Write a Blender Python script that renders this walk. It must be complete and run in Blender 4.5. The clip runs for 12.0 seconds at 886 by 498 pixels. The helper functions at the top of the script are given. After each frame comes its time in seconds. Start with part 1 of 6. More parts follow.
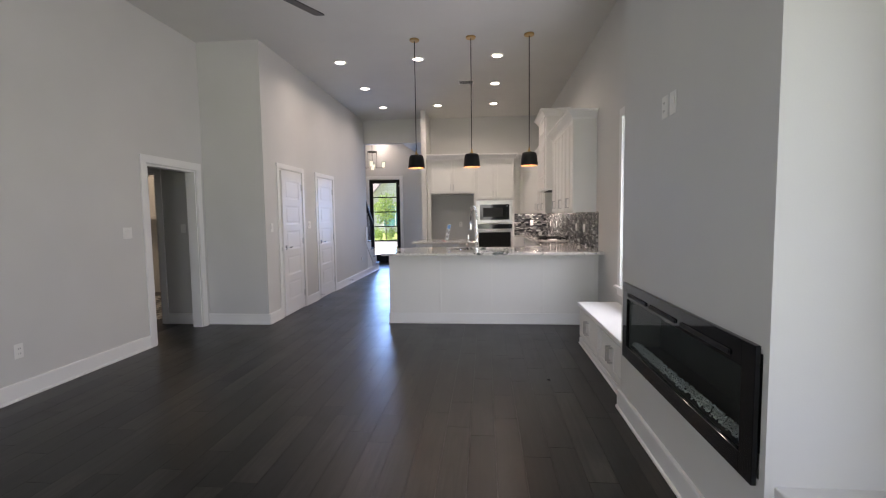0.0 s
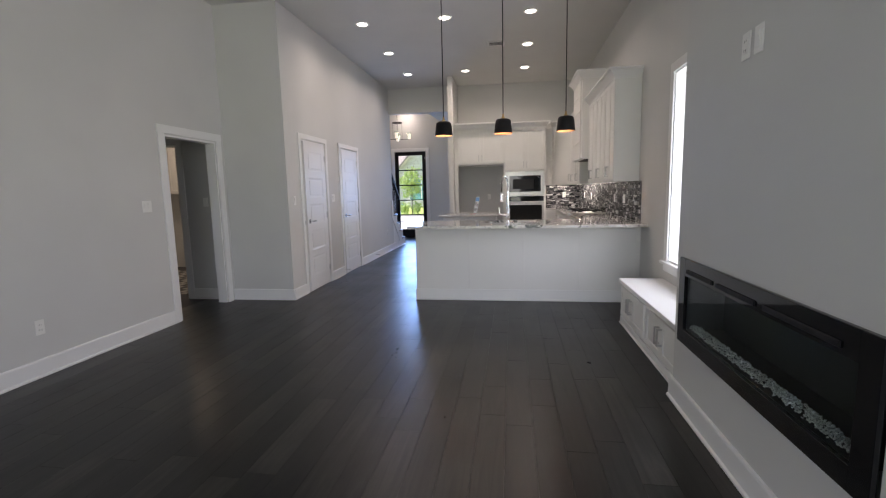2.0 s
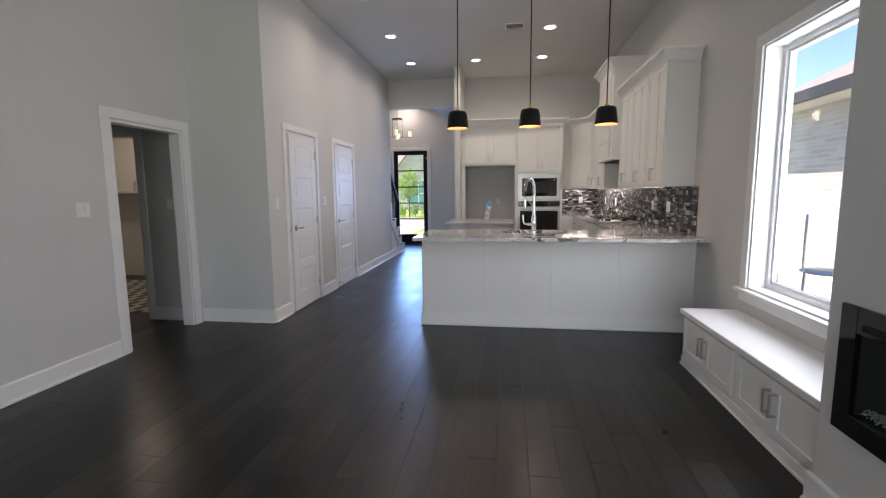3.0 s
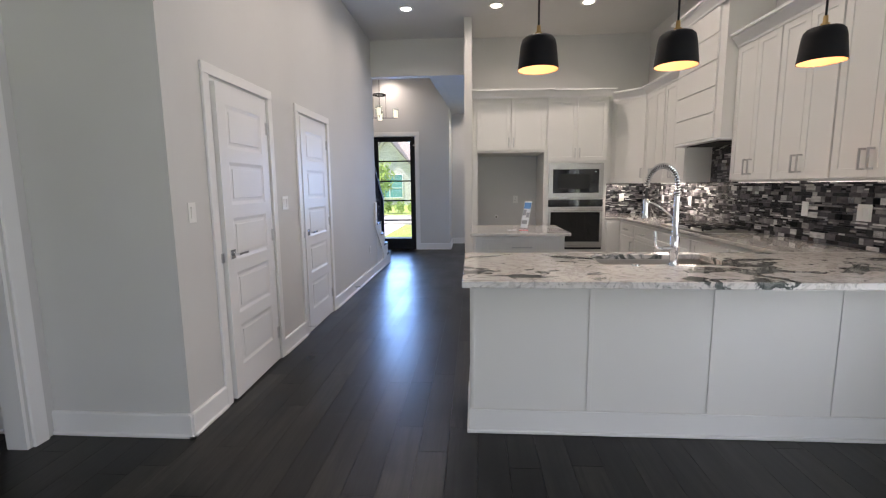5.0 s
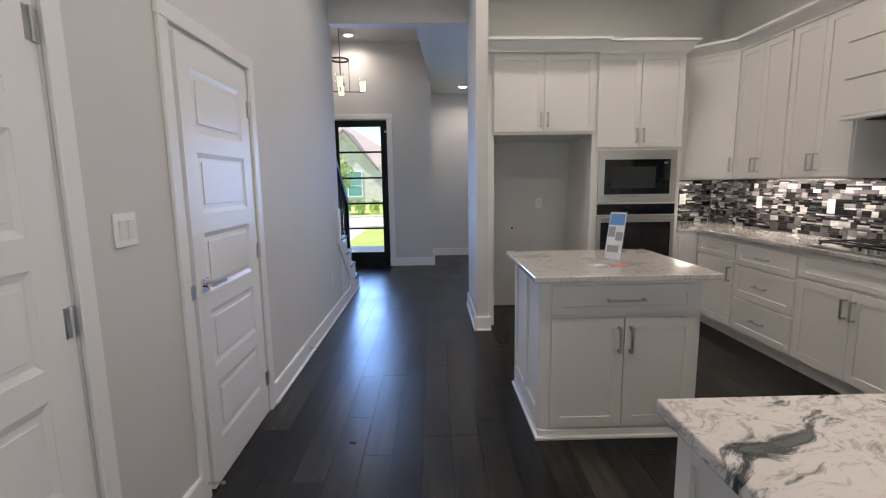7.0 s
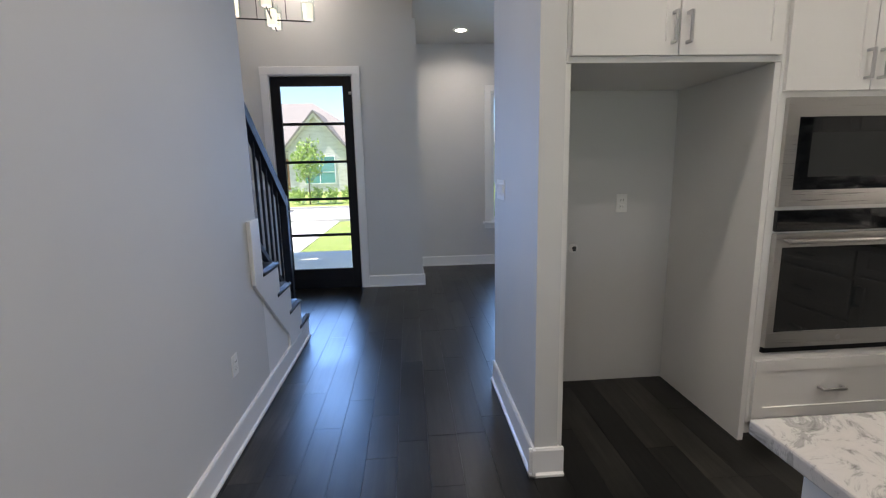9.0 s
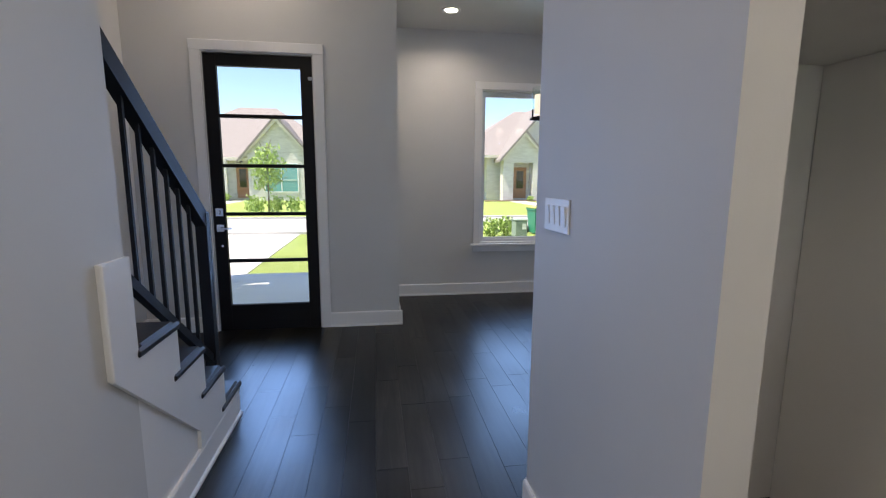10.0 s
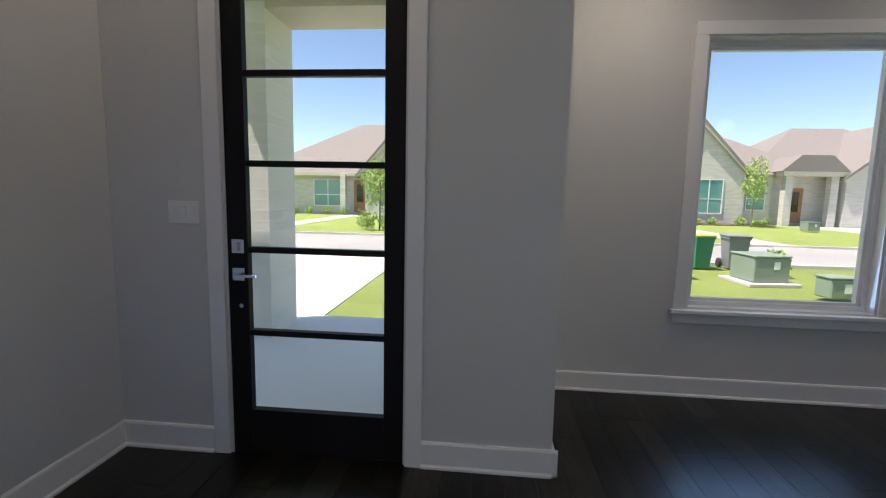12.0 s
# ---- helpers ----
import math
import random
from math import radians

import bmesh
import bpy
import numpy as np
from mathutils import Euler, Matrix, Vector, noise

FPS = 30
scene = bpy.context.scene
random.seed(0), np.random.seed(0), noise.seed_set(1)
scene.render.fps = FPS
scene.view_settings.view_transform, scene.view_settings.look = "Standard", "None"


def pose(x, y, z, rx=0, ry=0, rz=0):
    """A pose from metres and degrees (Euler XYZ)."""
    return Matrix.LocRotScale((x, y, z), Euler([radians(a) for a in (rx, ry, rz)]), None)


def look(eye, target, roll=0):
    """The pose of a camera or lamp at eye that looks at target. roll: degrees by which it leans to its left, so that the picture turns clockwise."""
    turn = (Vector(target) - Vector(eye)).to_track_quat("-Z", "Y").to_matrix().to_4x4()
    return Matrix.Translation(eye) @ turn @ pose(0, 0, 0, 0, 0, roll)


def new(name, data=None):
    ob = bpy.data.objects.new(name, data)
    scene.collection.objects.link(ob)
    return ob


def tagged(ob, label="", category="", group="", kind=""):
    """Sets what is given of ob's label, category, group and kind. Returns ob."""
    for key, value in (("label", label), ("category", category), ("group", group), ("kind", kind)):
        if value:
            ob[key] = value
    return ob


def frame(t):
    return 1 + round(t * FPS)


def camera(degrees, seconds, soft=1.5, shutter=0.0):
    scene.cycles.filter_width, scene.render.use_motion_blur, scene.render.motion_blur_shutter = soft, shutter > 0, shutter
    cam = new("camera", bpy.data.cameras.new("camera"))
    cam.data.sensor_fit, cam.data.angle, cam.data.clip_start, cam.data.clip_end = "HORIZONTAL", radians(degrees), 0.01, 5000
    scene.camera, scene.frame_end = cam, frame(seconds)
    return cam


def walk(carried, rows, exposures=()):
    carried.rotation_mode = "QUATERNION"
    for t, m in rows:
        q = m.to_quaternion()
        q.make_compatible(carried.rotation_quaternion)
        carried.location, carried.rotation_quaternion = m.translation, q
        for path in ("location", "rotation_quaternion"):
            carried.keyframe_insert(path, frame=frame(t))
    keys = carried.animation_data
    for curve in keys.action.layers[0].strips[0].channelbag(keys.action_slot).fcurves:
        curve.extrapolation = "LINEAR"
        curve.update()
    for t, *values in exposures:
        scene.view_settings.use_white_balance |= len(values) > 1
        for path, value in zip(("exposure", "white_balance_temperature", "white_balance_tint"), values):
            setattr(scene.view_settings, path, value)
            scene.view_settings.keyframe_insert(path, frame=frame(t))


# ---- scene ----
cam = camera(88.6, 12.0, soft=1.2)
PATH = [
    (0, (0.928, 0.46, 1.394), (0.743, 2.446, 1.246), -0.8),
    (0.5, (0.992, 0.521, 1.382), (0.721, 2.499, 1.266), -1.7),
    (1, (0.984, 0.46, 1.392), (0.67, 2.43, 1.251), -2.7),
    (1.5, (0.946, 0.458, 1.377), (0.631, 2.421, 1.167), -2.1),
    (2, (0.864, 0.751, 1.353), (0.564, 2.712, 1.096), -1.3),
    (2.5, (0.765, 1.215, 1.331), (0.473, 3.177, 1.079), -0.9),
    (3, (0.553, 1.668, 1.369), (0.274, 3.633, 1.121), -0.5),
    (5, (-0.291, 3.774, 1.396), (-0.427, 5.75, 1.122), -0.6),
    (5.5, (-0.458, 4.301, 1.404), (-0.543, 6.279, 1.124), -0.2),
    (6, (-0.611, 4.858, 1.4), (-0.65, 6.839, 1.131), -0.1),
    (6.5, (-0.737, 5.408, 1.417), (-0.74, 7.389, 1.146), -0.3),
    (7, (-0.834, 5.96, 1.413), (-0.789, 7.939, 1.126), -0.8),
    (9, (-0.952, 8.312, 1.422), (-0.815, 10.276, 1.069), -1.3),
    (9.5, (-1.003, 8.888, 1.407), (-0.795, 10.849, 1.072), -0.5),
    (10, (-1.04, 9.455, 1.409), (-0.749, 11.41, 1.105), 0.3),
    (10.5, (-1.048, 10.033, 1.404), (-0.709, 11.985, 1.126), 1.0),
    (11, (-1.054, 10.62, 1.388), (-0.774, 12.585, 1.136), 0.6),
    (11.5, (-1.1, 11.123, 1.381), (-0.994, 13.107, 1.153), 0.5),
    (12, (-1.185, 11.612, 1.382), (-1.37, 13.59, 1.146), 1.2),
]
EXPOSURES = [(0.0, 1.49, 7100, 24), (3.0, 1.36, 6900, 22), (5.0, 1.56, 6900, 21), (6.5, 1.36, 6900, 21), (9.0, 1.45, 6750, 17), (10.0, 1.28, 7150, 19), (11.0, 1.19, 7350, 19), (12.0, 0.92, 7350, 18)]
walk(cam, [(t, look(eye, target, roll)) for t, eye, target, roll in PATH], EXPOSURES)

# ---------------------------------------------------------------- light
SUN_ELEV, SUN_AZ = 66.0, 252.0          # degrees; azimuth of the sun, clockwise from +y
SKY_STRENGTH, SUN_STRENGTH = 0.125, 5.0
FILL_REAR, WINDOW_SIDE, WINDOW_FRONT = 31.0, 15.0, 12.0
WINDOW_SIDE_NEAR = 5.0
LAMP_DOWN = 2.4

world = bpy.data.worlds.new("world")
scene.world = world
world.use_nodes = True
wn, wl = world.node_tree.nodes, world.node_tree.links
sky = wn.new("ShaderNodeTexSky")
sky.sky_type = "NISHITA"
sky.sun_disc = False
sky.dust_density, sky.ozone_density, sky.altitude = 0.2, 3.5, 1200.0
sky.sun_elevation, sky.sun_rotation = radians(SUN_ELEV), radians(SUN_AZ)
wl.new(sky.outputs[0], wn["Background"].inputs[0])
wn["Background"].inputs[1].default_value = SKY_STRENGTH

sun = new("sun", bpy.data.lights.new("sun", "SUN"))
sun.data.energy, sun.data.angle, sun.data.color = SUN_STRENGTH, radians(0.5), (1.0, 0.95, 0.88)
_e, _a = radians(SUN_ELEV), radians(SUN_AZ)
sun.matrix_world = look((math.sin(_a) * math.cos(_e) * 50, math.cos(_a) * math.cos(_e) * 50, math.sin(_e) * 50), (0, 0, 0))


def window_light(name, at, to, w, h, watts, color=(0.86, 0.93, 1.0), spread=180):
    """An area lamp added at a window, standing in for the sky's light."""
    ob = new(name, bpy.data.lights.new(name, "AREA"))
    ob.data.shape, ob.data.size, ob.data.size_y = "RECTANGLE", w, h
    ob.data.energy, ob.data.color = watts, color
    ob.data.spread = radians(spread)
    ob.matrix_world = look(at, to)
    return ob


# fill from an assumed rear window that is never in view
window_light("rear_fill_light", (-0.4, -3.05, 1.45), (-0.4, 5, 1.2), 3.4, 2.3, FILL_REAR)
window_light("side_window_light", (2.60, 4.66, 1.5), (0, 4.66, 1.9), 1.1, 1.6, WINDOW_SIDE)
window_light("side_window_light_near", (2.60, 1.02, 1.5), (0, 1.4, 2.1), 1.1, 1.6, WINDOW_SIDE_NEAR)
# tinted deep blue to give the floor planks a blue sheen
window_light("dining_window_light", (0.83, 14.83, 1.54), (0.83, 0, 0.6), 1.18, 1.72, WINDOW_FRONT, (0.25, 0.51, 1.0), 120)
window_light("front_door_light", (-2.026, 13.70, 1.35), (-2.026, 0, 0.4), 0.62, 1.9, WINDOW_FRONT * 0.75, (0.22, 0.47, 1.0), 100)


# ---------------------------------------------------------------- materials
def mat(name, color=(0.8, 0.8, 0.8), rough=0.5, metal=0.0, spec=0.5):
    m = bpy.data.materials.new(name)
    m.use_nodes = True
    b = m.node_tree.nodes["Principled BSDF"]
    b.inputs["Base Color"].default_value = (*color, 1)
    b.inputs["Roughness"].default_value = rough
    b.inputs["Metallic"].default_value = metal
    b.inputs["Specular IOR Level"].default_value = spec
    return m


def nd(m, kind, **inputs):
    n = m.node_tree.nodes.new(kind)
    for k, v in inputs.items():
        n.inputs[k.replace("_", " ")].default_value = v
    return n


def lk(m, a, b):
    m.node_tree.links.new(a, b)


def bsdf(m):
    return m.node_tree.nodes["Principled BSDF"]


def obj_coords(m, scale=(1, 1, 1), world_space=False):
    if world_space:
        src = nd(m, "ShaderNodeNewGeometry").outputs["Position"]
    else:
        src = nd(m, "ShaderNodeTexCoord").outputs["Object"]
    mp = nd(m, "ShaderNodeMapping")
    mp.inputs["Scale"].default_value = scale
    lk(m, src, mp.inputs[0])
    return mp.outputs[0]


def ramp(m, fac, stops):
    r = nd(m, "ShaderNodeValToRGB")
    e = r.color_ramp.elements
    e[0].position, e[0].color = stops[0][0], (*stops[0][1], 1)
    e[1].position, e[1].color = stops[-1][0], (*stops[-1][1], 1)
    for pos, c in stops[1:-1]:
        x = e.new(pos)
        x.color = (*c, 1)
    lk(m, fac, r.inputs[0])
    return r.outputs[0]


def bump(m, height, strength=0.2, dist=0.01):
    b = nd(m, "ShaderNodeBump", Strength=strength, Distance=dist)
    lk(m, height, b.inputs["Height"])
    lk(m, b.outputs[0], bsdf(m).inputs["Normal"])


def grained(name, c1, c2, rough, scale=(3, 3, 3), fine=60.0, bumps=0.08, metal=0.0, spec=0.5, dist=0.004):
    """A plain surface with a broad mottling and a fine texture in relief."""
    m = mat(name, c1, rough, metal, spec)
    co = obj_coords(m, world_space=True)
    n1 = nd(m, "ShaderNodeTexNoise", Scale=scale[0] * 0.5, Detail=4.0)
    lk(m, co, n1.inputs["Vector"])
    lk(m, ramp(m, n1.outputs[0], [(0.3, c1), (0.7, c2)]), bsdf(m).inputs["Base Color"])
    n2 = nd(m, "ShaderNodeTexNoise", Scale=fine, Detail=3.0)
    lk(m, co, n2.inputs["Vector"])
    bump(m, n2.outputs[0], bumps, dist)
    return m


WALL = grained("wall_paint", (0.60, 0.60, 0.585), (0.63, 0.63, 0.615), 0.62, fine=160, bumps=0.10, dist=0.002)
CEIL = grained("ceiling_paint", (0.60, 0.60, 0.585), (0.63, 0.63, 0.615), 0.8, fine=110, bumps=0.15, dist=0.003)
TRIM = grained("trim_paint", (0.78, 0.78, 0.77), (0.81, 0.81, 0.80), 0.32, fine=30, bumps=0.03, dist=0.002)
CABINET = grained("cabinet_paint", (0.74, 0.735, 0.71), (0.77, 0.765, 0.74), 0.38, fine=40, bumps=0.03, dist=0.002)
CHROME = mat("chrome", (0.75, 0.76, 0.78), 0.12, 1.0)
NICKEL = mat("brushed_nickel", (0.55, 0.55, 0.55), 0.32, 1.0)
BLACK = grained("black_metal", (0.009, 0.009, 0.010), (0.014, 0.014, 0.015), 0.5, fine=80, bumps=0.04, spec=0.15)
BLACK_WOOD = grained("black_stained_wood", (0.012, 0.011, 0.012), (0.022, 0.020, 0.020), 0.42, fine=40, bumps=0.08, spec=0.35)
BRASS = mat("aged_brass", (0.55, 0.36, 0.16), 0.28, 1.0)
PLASTIC = mat("white_plastic", (0.80, 0.80, 0.78), 0.35)
DARKSLOT = mat("dark_slot", (0.03, 0.03, 0.03), 0.6)
BLACK_GLASS = mat("black_glass", (0.004, 0.005, 0.006), 0.05)
FIREBOX = grained("firebox_black", (0.008, 0.010, 0.010), (0.015, 0.018, 0.018), 0.55, fine=50, bumps=0.1)
GROUT = grained("dark_grout", (0.06, 0.06, 0.065), (0.09, 0.09, 0.095), 0.8, fine=200, bumps=0.2)
VINYL = mat("window_vinyl", (0.80, 0.81, 0.82), 0.35)


def stainless():
    m = mat("stainless_steel", (0.50, 0.49, 0.47), 0.28, 1.0)
    co = obj_coords(m, (2, 2, 260))
    n = nd(m, "ShaderNodeTexNoise", Scale=1.0, Detail=3.0)
    lk(m, co, n.inputs["Vector"])
    mr = nd(m, "ShaderNodeMapRange", To_Min=0.2, To_Max=0.4)
    lk(m, n.outputs[0], mr.inputs[0])
    lk(m, mr.outputs[0], bsdf(m).inputs["Roughness"])
    return m


STEEL = stainless()


def glass(name, tint=(0.95, 0.98, 0.97)):
    """Clear glazing: passes light straight through, with a mirror sheen by Fresnel."""
    m = bpy.data.materials.new(name)
    m.use_nodes = True
    nt = m.node_tree
    nt.nodes.clear()
    out, mix = nt.nodes.new("ShaderNodeOutputMaterial"), nt.nodes.new("ShaderNodeMixShader")
    tr, gl, fr = nt.nodes.new("ShaderNodeBsdfTransparent"), nt.nodes.new("ShaderNodeBsdfGlossy"), nt.nodes.new("ShaderNodeLayerWeight")
    tr.inputs[0].default_value = (*tint, 1)
    gl.inputs["Roughness"].default_value = 0.02
    pw, ma = nt.nodes.new("ShaderNodeMath"), nt.nodes.new("ShaderNodeMath")
    pw.operation, ma.operation = "POWER", "MULTIPLY_ADD"
    pw.inputs[1].default_value, ma.inputs[1].default_value, ma.inputs[2].default_value = 5.0, 0.35, 0.02
    nt.links.new(fr.outputs["Facing"], pw.inputs[0])
    nt.links.new(pw.outputs[0], ma.inputs[0])
    nt.links.new(ma.outputs[0], mix.inputs[0])
    nt.links.new(tr.outputs[0], mix.inputs[1])
    nt.links.new(gl.outputs[0], mix.inputs[2])
    nt.links.new(mix.outputs[0], out.inputs[0])
    return m


GLASS = glass("clear_glass")
TEAL_GLASS = mat("far_window_glass", (0.10, 0.30, 0.32), 0.08, 0.0, 0.8)


def emitter(name, color, strength):
    m = mat(name, (0.9, 0.9, 0.9), 0.5)
    b = bsdf(m)
    b.inputs["Emission Color"].default_value = (*color, 1)
    b.inputs["Emission Strength"].default_value = strength
    return m


LED = emitter("led_diffuser", (1.0, 0.95, 0.86), 9.0)
STRIP = emitter("strip_diffuser", (1.0, 0.95, 0.86), 1.1)
SHADE_GLOW = emitter("lit_opal_glass", (1.0, 0.82, 0.60), 0.42)
BULB = emitter("warm_bulb", (1.0, 0.72, 0.45), 5.0)
SHADE_INNER = mat("pendant_inner_paint", (0.85, 0.55, 0.34), 0.5)


def wood_floor():
    m = mat("dark_floor_plank", (0.03, 0.026, 0.023), 0.3)
    info = nd(m, "ShaderNodeObjectInfo")
    isl = nd(m, "ShaderNodeNewGeometry")
    add = nd(m, "ShaderNodeMath")
    add.operation = "ADD"
    lk(m, info.outputs["Random"], add.inputs[0])
    lk(m, isl.outputs["Random Per Island"], add.inputs[1])
    fr = nd(m, "ShaderNodeMath")
    fr.operation = "FRACT"
    lk(m, add.outputs[0], fr.inputs[0])
    comb = nd(m, "ShaderNodeCombineXYZ")
    mul = nd(m, "ShaderNodeMath")
    mul.operation = "MULTIPLY"
    mul.inputs[1].default_value = 37.0
    lk(m, fr.outputs[0], mul.inputs[0])
    lk(m, mul.outputs[0], comb.inputs[2])
    va = nd(m, "ShaderNodeVectorMath")
    va.operation = "ADD"
    lk(m, obj_coords(m, (26, 1.6, 1), True), va.inputs[0])
    lk(m, comb.outputs[0], va.inputs[1])
    grain = nd(m, "ShaderNodeTexNoise", Scale=1.0, Detail=6.0, Roughness=0.65, Distortion=0.6)
    lk(m, va.outputs[0], grain.inputs["Vector"])
    cloud = nd(m, "ShaderNodeTexNoise", Scale=0.9, Detail=5.0)
    lk(m, obj_coords(m, (3.2, 2.2, 1), True), cloud.inputs["Vector"])
    g = ramp(m, grain.outputs[0], [(0.30, (0.0052, 0.0056, 0.0050)), (0.70, (0.0262, 0.0256, 0.0232))])
    tone = ramp(m, fr.outputs[0], [(0.0, (0.34, 0.36, 0.36)), (0.45, (0.74, 0.74, 0.72)), (0.8, (1.12, 1.10, 1.05)), (1.0, (1.9, 1.83, 1.72))])
    mix = nd(m, "ShaderNodeMixRGB")
    mix.blend_type = "MULTIPLY"
    mix.inputs[0].default_value = 1.0
    lk(m, g, mix.inputs[1])
    lk(m, tone, mix.inputs[2])
    mix2 = nd(m, "ShaderNodeMixRGB")
    mix2.blend_type = "MULTIPLY"
    mix2.inputs[0].default_value = 0.8
    lk(m, mix.outputs[0], mix2.inputs[1])
    lk(m, ramp(m, cloud.outputs[0], [(0.38, (0.40, 0.42, 0.42)), (0.62, (1.45, 1.42, 1.38))]), mix2.inputs[2])
    lk(m, mix2.outputs[0], bsdf(m).inputs["Base Color"])
    rr = nd(m, "ShaderNodeMapRange", To_Min=0.20, To_Max=0.46)
    lk(m, cloud.outputs[0], rr.inputs[0])
    lk(m, rr.outputs[0], bsdf(m).inputs["Roughness"])
    wave = nd(m, "ShaderNodeTexNoise", Scale=1.0, Detail=2.0)
    lk(m, obj_coords(m, (9, 5, 1), True), wave.inputs["Vector"])
    s = nd(m, "ShaderNodeMath")
    s.operation = "ADD"
    lk(m, wave.outputs[0], s.inputs[0])
    half = nd(m, "ShaderNodeMath")
    half.operation = "MULTIPLY"
    half.inputs[1].default_value = 0.25
    lk(m, grain.outputs[0], half.inputs[0])
    lk(m, half.outputs[0], s.inputs[1])
    bump(m, s.outputs[0], 0.18, 0.003)
    bsdf(m).inputs["Specular IOR Level"].default_value = 0.32
    return m


FLOOR = wood_floor()


def granite(name, depth, wash):
    """depth: how dark the veins are; wash: how white the ground is."""
    m = mat(name, (0.7, 0.68, 0.66), 0.08)
    co = obj_coords(m, (1, 1, 1), True)
    warp = nd(m, "ShaderNodeTexNoise", Scale=1.7, Detail=3.0, Roughness=0.55)
    lk(m, co, warp.inputs["Vector"])
    sub = nd(m, "ShaderNodeVectorMath")
    sub.operation = "MULTIPLY_ADD"
    sub.inputs[1].default_value = (0.9, 0.9, 0.9)
    lk(m, warp.outputs["Color"], sub.inputs[0])
    lk(m, co, sub.inputs[2])
    st = nd(m, "ShaderNodeMapping")
    st.inputs["Rotation"].default_value = (0, 0, 0.5)
    st.inputs["Scale"].default_value = (0.95, 2.0, 1.5)
    lk(m, sub.outputs[0], st.inputs[0])
    veins = nd(m, "ShaderNodeTexNoise", Scale=1.45, Detail=10.0, Roughness=0.66, Distortion=0.25)
    lk(m, st.outputs[0], veins.inputs["Vector"])
    W = tuple(wash * c for c in (0.72, 0.70, 0.67))
    C, G, D, K = (tuple(c * depth + w * (1 - depth) for c, w in zip(col, W)) for col in ((0.54, 0.52, 0.49), (0.27, 0.28, 0.27), (0.055, 0.066, 0.062), (0.12, 0.14, 0.13)))
    base = ramp(m, veins.outputs[0], [(0.0, G), (0.33, K), (0.36, D), (0.385, G), (0.405, W), (0.475, W), (0.488, C), (0.500, C), (0.51, W), (0.560, W), (0.568, G), (0.575, D), (0.595, K), (0.61, G), (0.62, D), (0.632, K), (0.645, W), (0.72, G), (0.76, K), (1.0, G)])
    fine = nd(m, "ShaderNodeTexNoise", Scale=28.0, Detail=4.0, Roughness=0.7)
    lk(m, sub.outputs[0], fine.inputs["Vector"])
    mx = nd(m, "ShaderNodeMixRGB")
    mx.blend_type = "MULTIPLY"
    mx.inputs[0].default_value = 0.85
    lk(m, base, mx.inputs[1])
    lk(m, ramp(m, fine.outputs[0], [(0.30, (0.30, 0.32, 0.32)), (0.46, (0.95, 0.95, 0.95)), (1.0, (1.08, 1.07, 1.05))]), mx.inputs[2])
    lk(m, mx.outputs[0], bsdf(m).inputs["Base Color"])
    bsdf(m).inputs["Coat Weight"].default_value = 0.3
    return m


GRANITE = granite("white_grey_granite", 1.0, 1.0)
GRANITE_SOFT = granite("pale_soft_granite", 0.42, 0.78)


def tile_material():
    m = mat("mosaic_tile", (0.3, 0.3, 0.3), 0.26)
    info = nd(m, "ShaderNodeObjectInfo")
    isl = nd(m, "ShaderNodeNewGeometry")
    add = nd(m, "ShaderNodeMath")
    add.operation = "ADD"
    lk(m, info.outputs["Random"], add.inputs[0])
    lk(m, isl.outputs["Random Per Island"], add.inputs[1])
    fr = nd(m, "ShaderNodeMath")
    fr.operation = "FRACT"
    lk(m, add.outputs[0], fr.inputs[0])
    r = ramp(m, fr.outputs[0], [(0.0, (0.012, 0.014, 0.016)), (0.30, (0.028, 0.03, 0.033)), (0.34, (0.07, 0.065, 0.072)), (0.60, (0.15, 0.14, 0.15)), (0.64, (0.22, 0.215, 0.215)), (0.84, (0.34, 0.335, 0.33)), (0.87, (0.52, 0.52, 0.51)), (1.0, (0.66, 0.65, 0.64))])
    m.node_tree.nodes[-1].color_ramp.interpolation = "LINEAR"
    cl = nd(m, "ShaderNodeTexNoise", Scale=18.0, Detail=4.0)
    lk(m, obj_coords(m, (1, 1, 3), True), cl.inputs["Vector"])
    mx = nd(m, "ShaderNodeMixRGB")
    mx.blend_type = "MULTIPLY"
    mx.inputs[0].default_value = 0.7
    lk(m, r, mx.inputs[1])
    lk(m, ramp(m, cl.outputs[0], [(0.3, (0.6, 0.6, 0.62)), (0.7, (1.3, 1.3, 1.3))]), mx.inputs[2])
    lk(m, mx.outputs[0], bsdf(m).inputs["Base Color"])
    met = nd(m, "ShaderNodeMath")
    met.operation = "GREATER_THAN"
    met.inputs[1].default_value = 0.8
    mu = nd(m, "ShaderNodeMath")
    mu.operation = "MULTIPLY"
    mu.inputs[1].default_value = 7.0
    f2 = nd(m, "ShaderNodeMath")
    f2.operation = "FRACT"
    lk(m, fr.outputs[0], mu.inputs[0])
    lk(m, mu.outputs[0], f2.inputs[0])
    lk(m, f2.outputs[0], met.inputs[0])
    lk(m, met.outputs[0], bsdf(m).inputs["Metallic"])
    return m


TILE = tile_material()


def pattern_tile():
    m = mat("patterned_cement_tile", (0.4, 0.4, 0.38), 0.5)
    ck = nd(m, "ShaderNodeTexChecker", Scale=1.0)
    lk(m, obj_coords(m, (10, 5, 1), True), ck.inputs["Vector"])
    ck.inputs["Color1"].default_value = (0.04, 0.04, 0.04, 1)
    ck.inputs["Color2"].default_value = (0.45, 0.44, 0.40, 1)
    lk(m, ck.outputs[0], bsdf(m).inputs["Base Color"])
    return m


PATTERN = pattern_tile()


